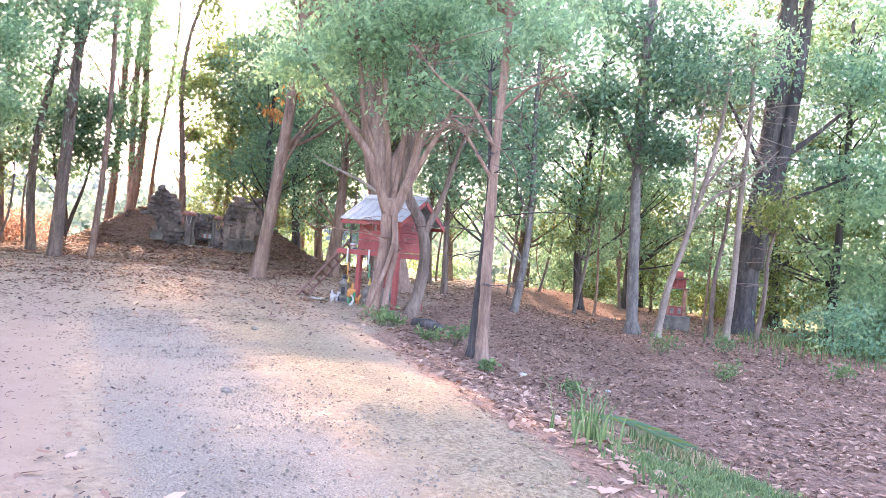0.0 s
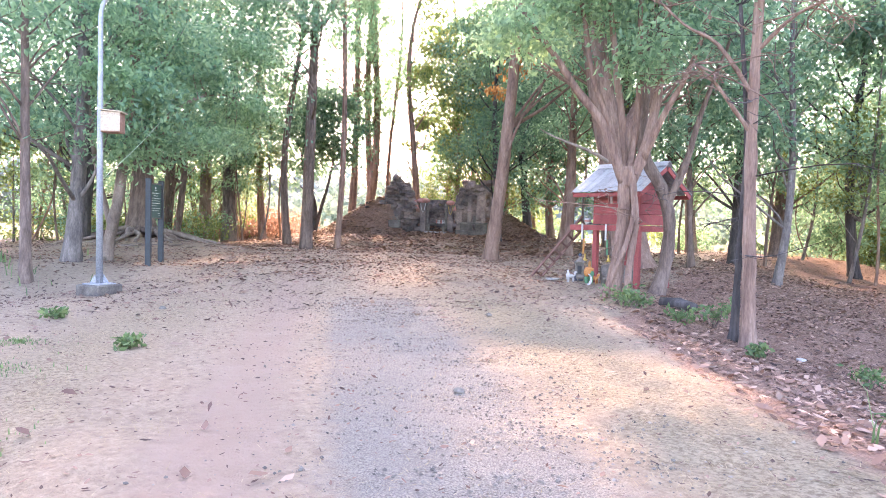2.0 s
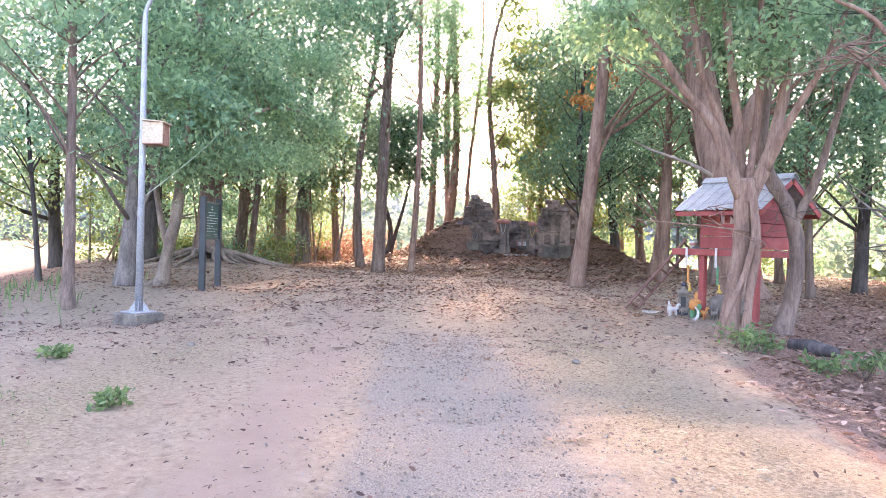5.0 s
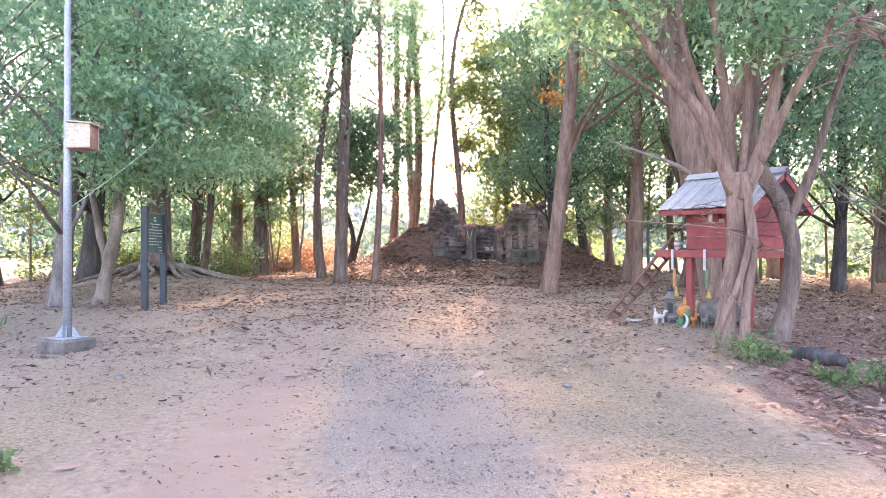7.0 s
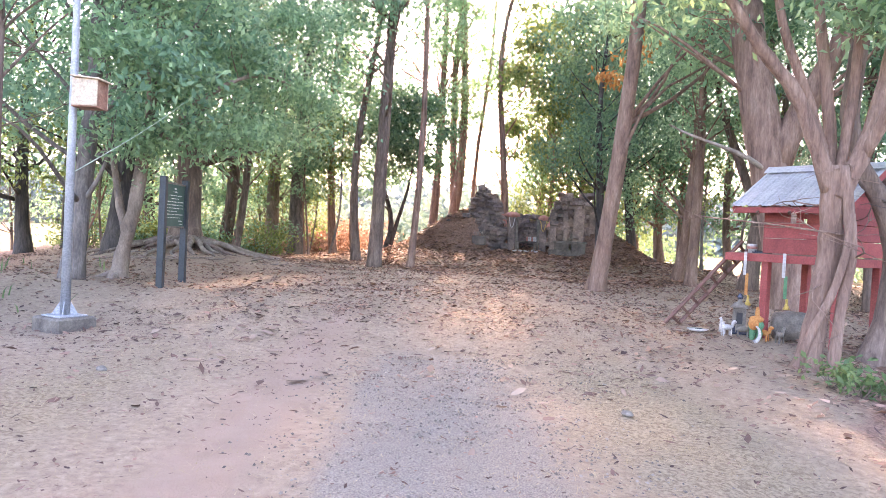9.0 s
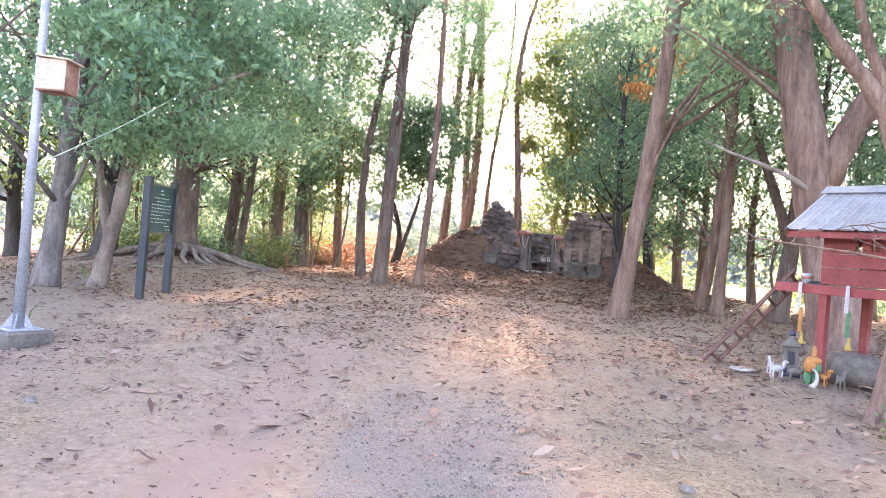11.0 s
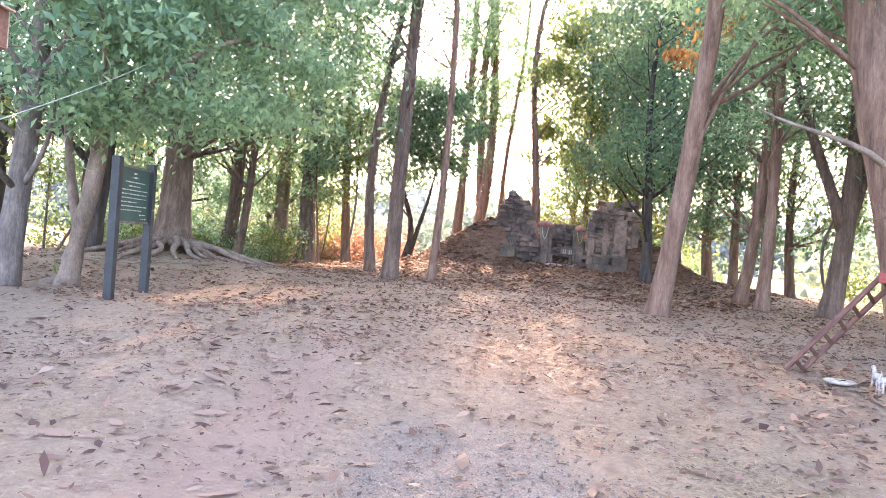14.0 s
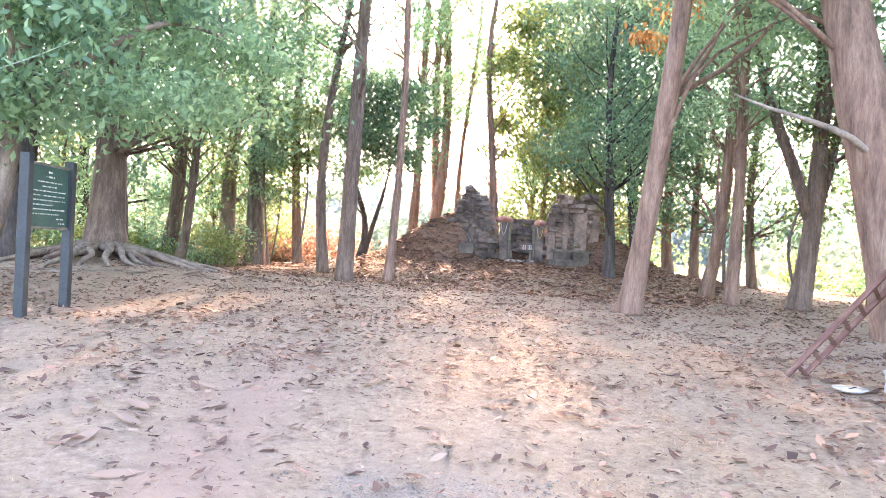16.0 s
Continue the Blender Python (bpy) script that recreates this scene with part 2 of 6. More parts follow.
def build_ground():
    xs, ys = graded(-34, 16, 0.28, 2500), graded(-5, 52, 0.28, 2500)
    X, Y = np.meshgrid(xs, ys)
    Z = ground_z(X, Y)
    near = (X > -40) & (X < 25) & (Y > -10) & (Y < 60)
    rng = np.random.default_rng(3)
    Z = Z + np.where(near, rng.normal(0, 0.012, X.shape), 0)
    V = np.stack([X.ravel(), Y.ravel(), Z.ravel()], 1)
    nx, ny = len(xs), len(ys)
    i = (np.arange(ny - 1)[:, None] * nx + np.arange(nx - 1)[None]).ravel()
    F = np.stack([i, i + 1, i + nx + 1, i + nx], 1)
    me = mesh_from("ground", V, F, True)
    x, y = V[:, 0], V[:, 1]
    r, l = right_of_road(x, y), left_of_road(x, y)
    d = np.hypot(x + 12, (y - 22) / 1.1)
    # along and across the track
    a = (x + 2.9) * -0.52 + (y - 5.8) * 0.855
    c = (x + 2.9) * 0.855 + (y - 5.8) * 0.52
    gravel = 0.78 * sstep(-0.35, 0.3, c) * (1 - sstep(0.9, 2.0, c)) * (1 - sstep(6.5, 10.5, a))
    red = np.exp(-((c + 0.75) / 0.45) ** 2) * (1 - sstep(9, 16, a)) * 0.75
    straw = np.clip(np.exp(-((c - 2.6) / 1.0) ** 2) + 0.8 * np.exp(-((c + 2.6) / 1.0) ** 2), 0, 1) * (1 - sstep(6, 12, a)) * 0.7
    litter = np.clip(0.95 * sstep(0.0, 0.9, r) + 0.35 * sstep(-1, 3, l) + 0.22 * sstep(9, 18, a) + 0.5 * (1 - sstep(3.5, 8, np.hypot(x - RUIN[0], y - RUIN[1]))), 0, 0.95)
    green = np.clip(0.8 * gauss(x, y, 3.2, 4.6, 1.3) + 0.75 * sstep(4.0, 8, l) + 0.5 * sstep(10, 16, r) , 0, 1)
    field = sstep(25, 33, d)
    stub = sstep(60, 75, d) * sstep(0, 30, l)
    litter = litter * (1 - field)
    for name, v in (("gravel", gravel), ("red", red), ("straw", straw), ("litter", litter), ("green", green), ("field", field), ("stubble", stub)):
        at = me.attributes.new(name, "FLOAT", "POINT")
        at.data.foreach_set("value", v.astype(np.float32))
    me.materials.append(ground_material())
    return tagged(new("ground", me), "sandy dirt track and leaf-strewn clearing among fields", "ground", kind="structure")


build_ground()


# ---- builders ----
def root(name, x, y, z, label, category, group="", turn=0.0):
    ob = new(name)
    ob.matrix_world = pose(x, y, z, 0, 0, turn)
    ob.empty_display_size = 0.2
    return tagged(ob, label, category, group)


def part(name, bm, material, parent, label=""):
    """One mesh object under a thing or part, in the parent's own space."""
    if isinstance(bm, bpy.types.Mesh):
        me = bm
    else:
        me = bpy.data.meshes.new(name)
        bm.to_mesh(me)
        bm.free()
    if not me.materials:
        me.materials.append(material)
    ob = new(name, me)
    ob.parent = parent
    return tagged(ob, label)


def box(sx, sy, sz, at=(0, 0, 0), bevel=0.0, rot=None, bm=None):
    bm = bm or bmesh.new()
    made = bmesh.ops.create_cube(bm, size=1)["verts"]
    bmesh.ops.scale(bm, vec=(sx, sy, sz), verts=made)
    if bevel:
        edges = list({e for v in made for e in v.link_edges})
        made = [v for v in bmesh.ops.bevel(bm, geom=edges, offset=bevel, segments=1, affect="EDGES")["verts"]] if len(bm.verts) == 8 else made
        made = list(bm.verts) if len(made) != 8 else made
    if rot is not None:
        bmesh.ops.transform(bm, matrix=rot, verts=made)
    bmesh.ops.translate(bm, vec=at, verts=made)
    return bm


def tube(points, radii, sides=10, wob=0.0, seed=0, cap=True):
    """A tapered, slightly uneven tube along points; returns vertices and faces."""
    rng = np.random.default_rng(seed)
    P = [Vector(p) for p in points]
    V, F = [], []
    ax = None
    for k, p in enumerate(P):
        t = (P[min(k + 1, len(P) - 1)] - P[max(k - 1, 0)]).normalized()
        if ax is None:
            ax = t.orthogonal().normalized()
        else:
            ax = (ax - t * ax.dot(t)).normalized()
        bx = t.cross(ax)
        for s in range(sides):
            an = 2 * math.pi * s / sides
            q = radii[k] * (1 + wob * rng.normal())
            V.append(p + ax * (q * math.cos(an)) + bx * (q * math.sin(an)))
    for k in range(len(P) - 1):
        for s in range(sides):
            a, b = k * sides + s, k * sides + (s + 1) % sides
            F.append((a, b, b + sides, a + sides))
    if cap:
        F.append(tuple(range(sides))[::-1])
        F.append(tuple(range((len(P) - 1) * sides, len(P) * sides)))
    return V, F


def tubes_mesh(name, list_of, smooth=True):
    V, F = [], []
    for v, f in list_of:
        o = len(V)
        V += v
        F += [tuple(i + o for i in q) for q in f]
    return mesh_from(name, V, F, smooth)


def curve_pts(a, b, n, bend, rng):
    """Points from a to b with a smooth sideways bend."""
    a, b = Vector(a), Vector(b)
    s = Vector((rng.normal(), rng.normal(), 0.3 * rng.normal())) * bend * (b - a).length
    s2 = Vector((rng.normal(), rng.normal(), 0.3 * rng.normal())) * bend * 0.4 * (b - a).length
    return [a.lerp(b, k / n) + s * math.sin(math.pi * k / n) + s2 * math.sin(2 * math.pi * k / n) for k in range(n + 1)]


def leaves_mesh(name, centres, spread, count, size, rng, droop=0.3, narrow=0.45):
    """Count folded leaves scattered round twig ends; each leaf an island of two faces."""
    C = np.asarray(centres, float)
    S = np.asarray(spread, float)
    idx = rng.integers(0, len(C), count)
    P = C[idx] + rng.normal(0, 1, (count, 3)) * S[idx][:, None] * np.array([1, 1, 0.6])
    d = rng.normal(0, 1, (count, 3)) + np.array([0, 0, -droop])
    d /= np.linalg.norm(d, axis=1)[:, None]
    u = np.cross(d, rng.normal(0, 1, (count, 3)))
    u /= np.linalg.norm(u, axis=1)[:, None] + 1e-9
    n = np.cross(d, u)
    L = size * rng.uniform(0.6, 1.3, count)[:, None]
    W = L * narrow * 0.5
    a = P
    b = P + d * L * 0.5 + u * W + n * L * 0.08
    c = P + d * L
    e = P + d * L * 0.5 - u * W + n * L * 0.08
    V = np.stack([a, b, c, e], 1).reshape(-1, 3)
    k = np.arange(count) * 4
    F = np.concatenate([np.stack([k, k + 1, k + 2], 1), np.stack([k, k + 2, k + 3], 1)])
    me = bpy.data.meshes.new(name)
    me.vertices.add(len(V))
    me.vertices.foreach_set("co", V.ravel())
    me.loops.add(len(F) * 3)
    me.loops.foreach_set("vertex_index", F.ravel().astype(np.int32))
    me.polygons.add(len(F))
    me.polygons.foreach_set("loop_start", (np.arange(len(F)) * 3).astype(np.int32))
    me.polygons.foreach_set("loop_total", np.full(len(F), 3, np.int32))
    me.update()
    me.validate()
    return me


def tree(x, y, r, height, lean=(0, 0), bark=None, leaf=None, crowns=(), leaves=5000, size=0.18, seed=1, label="tree", bend=0.02,
         flare=1.35, stems=(), bare=0, name="tree", z=None, clump=0.5, droop=0.3, taper=0.35, group="", fork=0.1):
    """A tapered trunk with limbs that reach into crowns of many small leaves.
    crowns: (dx, dy, z, rx, ry, rz, share) from the tree's foot; stems: (dx, dy, z, r) tops of further trunks."""
    rng = np.random.default_rng(seed)
    z0 = gz(x, y) if z is None else z
    t = root(name, x, y, z0, label, "tree", group)
    n = 12
    pts = curve_pts((0, 0, -0.15), (lean[0], lean[1], height), n, bend, rng)
    rad = [r * (1 + (flare - 1) * math.exp(-max(p.z, 0) / (1.2 * r + 0.15))) * (1 - (1 - taper) * k / n) for k, p in enumerate(pts)]
    low = [(Vector(pts[0]).lerp(pts[1], q)) for q in (0, 0.15, 0.35, 0.65)]
    rl = [r * (1 + (flare - 1) * math.exp(-max(p.z, 0) / (0.9 * r + 0.12))) for p in low]
    part("trunk", tubes_mesh("trunk", [tube(low + pts[1:], rl + rad[1:], 14, 0.05, seed)]), bark, t)
    tops = [(pts, rad)]
    for (sx, sy, sz, sr) in stems:
        at = min(pts, key=lambda q: abs(q.z - fork))
        sp = curve_pts((at.x, at.y, max(fork, 0.1)), (sx, sy, sz), 9, 0.05, rng)
        off = Vector((sx, sy, 0)).normalized() * r * (0.6 if fork < 0.5 else 0.2)
        sp = [p + off * (1 - k / 9) for k, p in enumerate(sp)]
        sr_ = [sr * (1.25 - 0.9 * k / 9) for k in range(10)]
        part("stem", tubes_mesh("stem", [tube(sp, sr_, 10, 0.05, seed + 7)]), bark, t)
        tops.append((sp, sr_))
    cen, spr = [], []
    total = sum(c[6] for c in crowns) or 1
    lim = []
    for c in crowns:
        m = max(6, int(40 * c[6] / total * (1 + leaves / 6000)))
        own = []
        for _ in range(m):
            v = rng.normal(0, 1, 3)
            v /= np.linalg.norm(v)
            v *= rng.uniform(0.35, 1.0) ** 0.6
            own.append((c[0] + v[0] * c[3], c[1] + v[1] * c[4], c[2] + v[2] * c[5]))
        cen += own
        spr += [clump * rng.uniform(0.6, 1.3) for _ in own]
        for k in range(min(m, 5)):
            q = Vector(own[k])
            tp, tr = min(tops, key=lambda s: (Vector((s[0][-1].x, s[0][-1].y, 0)) - Vector((q.x, q.y, 0))).length)
            j = min(range(len(tp)), key=lambda i: abs(tp[i].z - (q.z - 0.9 * math.hypot(q.x - tp[i].x, q.y - tp[i].y) - 0.3)))
            j = max(2, j)
            lr = min(tr[j] * 0.35, 0.06)
            lp = curve_pts(tp[j], q, 6, 0.08, rng)
            lim.append(tube(lp, [lr * (1 - 0.85 * i / 6) for i in range(7)], 6, 0.03, seed + k))
    for _ in range(bare):
        j = rng.integers(4, n)
        an = rng.uniform(0, 2 * math.pi)
        ln = rng.uniform(0.8, 2.0)
        q = pts[j] + Vector((math.cos(an) * ln, math.sin(an) * ln, rng.uniform(-0.2, 0.8)))
        lp = curve_pts(pts[j], q, 6, 0.16, rng)
        lim.append(tube(lp, [0.017 * (1 - 0.8 * i / 6) for i in range(7)], 5))
        for _k in range(9):
            i = rng.integers(2, 6)
            q2 = lp[i] + Vector((rng.normal(), rng.normal(), rng.normal() * 0.6)) * 0.4
            lim.append(tube(curve_pts(lp[i], q2, 3, 0.15, rng), [0.008, 0.006, 0.005, 0.003], 4))
    if lim:
        for k, l in enumerate(lim[:10]):
            part("limb", tubes_mesh("limb", [l]), bark, t)
        if len(lim) > 10:
            tagged(part("twig", tubes_mesh("twig", lim[10:]), bark, t), kind="stuff")
    if cen and leaves:
        tagged(part("crown", leaves_mesh("crown", cen, spr, int(leaves * 1.5), size, rng, droop), leaf, t), kind="stuff")
    return t

# ---- trees ----
def tall(x, y, r, h, lean=(0, 0), bark=BARK_RED, leaf=LEAF, n=4500, seed=1, spread=2.2, low=0.62, label="tall slender tree with reddish bark and a thin crown", **k):
    """A tall, thin tree whose sparse crown starts high."""
    rng = np.random.default_rng(seed + 50)
    cr = []
    for q in range(5):
        f = low + (1.02 - low) * q / 4
        cr.append((lean[0] * f + rng.normal() * spread * 0.4, lean[1] * f + rng.normal() * spread * 0.4, h * f, spread * rng.uniform(0.6, 1), spread * rng.uniform(0.6, 1), h * 0.09, 1))
    return tree(x, y, r, h, lean, bark, leaf, cr, n, seed=seed, label=label, **k)


# the open clearing, from the camera's left to its right
tall(-16.91, 26.97, 0.24, 21, (0.1, 0.4), BARK, LEAF, 13000, 11, 4.2, 0.45, bend=0.008)
tall(-15.96, 27.83, 0.13, 16, (0.1, 0.3), BARK_RED, LEAF_SOFT, 4500, 12, 1.6, 0.6, bend=0.01)
tree_r = tall(-8.12, 24.44, 0.22, 17, (0.9, 0.3), BARK_RED, LEAF_SOFT, 18000, 13, 4.6, 0.5)
tall(-19.58, 29.60, 0.18, 15, (0.2, 0.4), BARK, LEAF_DARK, 3500, 14, 1.8, 0.5)
tall(-23.97, 33.73, 0.2, 18, (0.5, 0.5), BARK_RED, LEAF, 11000, 15, 2.5, 0.5)
tree(-22.25, 35.62, 0.15, 5.5, (-0.3, 0.2), BARK_DARK, LEAF_DARK, [(-1.0, 0, 4.6, 2.2, 1.8, 1.3, 1), (1.6, 0, 5.2, 2.2, 1.8, 1.4, 1), (-1.8, 0, 6.4, 1.8, 1.6, 1.2, 1), (0.6, 0, 6.9, 1.8, 1.6, 1.0, 1)], 13000, 0.2, 16, "tree with a curved dark trunk and dense dark crown", 0.08, stems=[(1.3, 0.2, 4.5, 0.1)])
# behind the left of the mound
for k, (px, py, r, h) in enumerate([(-22.6, 40.6, 0.25, 20), (-22.3, 41.8, 0.31, 21), (-21.9, 42.4, 0.25, 20), (-21.2, 42.9, 0.14, 18)]):
    tall(px, py, r, h, (0.3, 0.2), BARK_RED, LEAF_SOFT, 7500, 20 + k, 2.9, 0.42, z=gz(px, py))
tall(-18.21, 40.78, 0.21, 15, (0.5, 0.4), BARK_RED, LEAF_LIME, 5000, 26, 1.5, 0.34, size=0.22, clump=0.35)
tall(-19.5, 48.0, 0.2, 17, (0.3, 0.2), BARK_RED, LEAF_SOFT, 7000, 27, 3.2, 0.34, size=0.26, clump=0.7)
tall(-13.6, 50.0, 0.2, 18, (0.3, 0.2), BARK_RED, LEAF, 7000, 28, 3.2, 0.36, size=0.26, clump=0.7)
# the dense wood on the left of the clearing
def leafy(x, y, r, h, crown_low, spread, leaf, n, seed, bark=BARK, lean=(0, 0), label="broad leafy tree with low hanging branches", **k):
    """A broad tree with foliage from crown_low up past its top."""
    rng = np.random.default_rng(seed + 90)
    cr = []
    for q in range(6):
        f = q / 5
        zz = crown_low + 0.8 + (h + 0.5 - crown_low) * f
        w = spread * (0.75 + 0.5 * math.sin(math.pi * (0.25 + 0.6 * f)))
        an = rng.uniform(0, 6.3)
        cr.append((lean[0] * zz / h + math.cos(an) * spread * 0.4, lean[1] * zz / h + math.sin(an) * spread * 0.4, zz, w, w, (h - crown_low) * 0.16, 1))
    return tree(x, y, r, h, lean, bark, leaf, cr, n, seed=seed, label=label, **k)


leafy(-14.5, 12.45, 0.12, 9, 4.6, 1.7, LEAF_SOFT, 2200, 31, BARK, (-0.3, 0.2), "slim grey tree with thin foliage beside the track", size=0.2, bare=6)
leafy(-16.23, 15.07, 0.21, 10, 3.2, 2.6, LEAF, 9000, 32, BARK_GREY, (-0.6, 0.6), clump=0.6)
leafy(-20.53, 15.67, 0.08, 7, 3.4, 1.6, LEAF, 2500, 34, BARK_DARK, (-0.5, 0), "thin dark tree at the field's edge")
leafy(-21.56, 19.97, 0.29, 12, 3.6, 3.0, LEAF, 10000, 35, BARK_DARK, (0.4, 0.4), clump=0.65)
leafy(-20.6, 21.85, 0.4, 16, 4.2, 3.6, LEAF, 16000, 36, BARK, (0.5, 0.3), "huge old tree with a thick trunk and spreading roots", clump=0.7, flare=1.9, taper=0.5)
leafy(-26.29, 29.00, 0.28, 13, 4.0, 2.8, LEAF_SOFT, 8000, 37, BARK, (0.2, 0.3), clump=0.7)
leafy(-25.09, 28.40, 0.18, 11, 4.0, 2.0, LEAF_LIME, 3500, 38, BARK, (0.5, 0.1))
leafy(-26.72, 32.53, 0.33, 14, 4.4, 2.6, LEAF_SOFT, 7000, 39, BARK_PALE, (0.2, 0.3))
leafy(-24.74, 32.01, 0.35, 14, 4.6, 2.4, LEAF, 6000, 40, BARK_GREY, (0.9, 0.3))
leafy(-28.87, 21.69, 0.26, 12, 3.0, 3.2, LEAF_LIME, 8000, 41, BARK_DARK, clump=0.8, size=0.22)
leafy(-31.45, 29.43, 0.26, 13, 2.2, 3.6, LEAF, 9000, 42, BARK_DARK, clump=0.8, size=0.24)
leafy(-26.29, 16.96, 0.18, 9, 3.4, 2.6, LEAF_SOFT, 6000, 43, BARK_DARK, (-0.4, 0), clump=0.7, size=0.2)
leafy(-23.28, 13.09, 0.18, 8, 3.0, 2.2, LEAF_SOFT, 3500, 44, BARK_DARK, (-0.6, 0), size=0.2)

# behind and beside the ruin
leafy(-11.07, 34.16, 0.18, 9, 3.4, 2.2, LEAF_DARK, 6000, 51, BARK_DARK, (-0.2, 0.3), "dark leafy tree beside the ruin", size=0.2, clump=0.6)
leafy(-12.19, 43.62, 0.26, 14, 4.2, 3.4, LEAF_DARK, 11000, 52, BARK_DARK, (-1.0, 0), "large dark leafy tree behind the ruin", size=0.24, clump=0.8)
leafy(-14.77, 47.49, 0.22, 13, 1.0, 3.0, LEAF_LIME, 16000, 53, BARK_RED, (0, 0), "bright yellow-green tree behind the ruin", size=0.24, clump=0.8, droop=1.2)
leafy(-17.69, 49.21, 0.22, 12, 3.0, 2.2, LEAF_LIME, 4500, 54, BARK_RED, size=0.24, clump=0.8, droop=1.0)
leafy(-17.7, 44.8, 0.16, 11, 1.6, 2.2, LEAF_LIME, 11000, 153, BARK_RED, (0.2, 0), "yellow-green tree with drooping foliage behind the ruin", clump=0.5, droop=1.0)
leafy(-16.0, 46.0, 0.16, 12, 1.8, 2.2, LEAF, 9000, 154, BARK_RED, (0.2, 0), "slender green tree behind the ruin doorway", clump=0.5, droop=0.8)
# the row at the right edge of the clearing
leafy(-7.73, 32.78, 0.19, 13, 3.8, 2.2, LEAF_SOFT, 5500, 55, BARK_RED, (0.7, 0.2))
leafy(-6.70, 29.77, 0.17, 13, 5.0, 1.9, LEAF_SOFT, 4500, 56, BARK_RED, (0.5, 0.2))
leafy(-5.15, 30.81, 0.26, 13, 5.0, 2.3, LEAF, 5000, 57, BARK, (0.4, 0.2), "forked tree with grey-brown bark", stems=[(-1.4, 0.2, 9, 0.14), (0.9, 0.4, 9, 0.12)], bare=5, fork=2.4)
leafy(-10.64, 42.76, 0.23, 12, 2.6, 2.2, LEAF, 5500, 58, BARK_RED, (0.3, 0), size=0.22)
leafy(-9.35, 41.47, 0.19, 12, 2.0, 2.2, LEAF_DARK, 6500, 59, BARK_RED, (0.3, 0), size=0.22)
leafy(-6.94, 39.75, 0.18, 12, 2.4, 2.2, LEAF, 5500, 60, BARK, (0.3, 0), size=0.22)
leafy(-2.73, 39.75, 0.26, 13, 2.4, 2.8, LEAF_SOFT, 7000, 61, BARK_PALE, (0.3, 0), size=0.22)
leafy(-3.24, 34.16, 0.16, 12, 4.0, 2.2, LEAF, 5000, 62, BARK, (0.3, 0))
leafy(0.89, 35.45, 0.26, 12, 3.0, 2.8, LEAF, 6000, 63, BARK, (0.3, 0), size=0.2)
leafy(-0.66, 29.43, 0.19, 12, 3.6, 2.6, LEAF, 6000, 64, BARK_DARK, (0.5, 0), size=0.2)
leafy(3.64, 33.30, 0.21, 13, 2.8, 2.8, LEAF, 6500, 65, BARK_DARK, (0.3, 0), size=0.22)
leafy(6.39, 37.17, 0.26, 13, 2.0, 3.2, LEAF, 6500, 66, BARK_DARK, size=0.24)
leafy(15.90, 29.43, 0.18, 9, 0.6, 3.2, LEAF_SOFT, 9000, 72, BARK_DARK, (0.3, 0), size=0.22)
leafy(12.84, 35.45, 0.26, 17, 2.0, 3.2, LEAF_LIME, 13000, 73, BARK_DARK, (0.3, 0), size=0.24)
leafy(17.14, 32.01, 0.26, 16, 0.5, 3.6, LEAF_SOFT, 9000, 74, BARK_DARK, (0.3, 0), size=0.26)
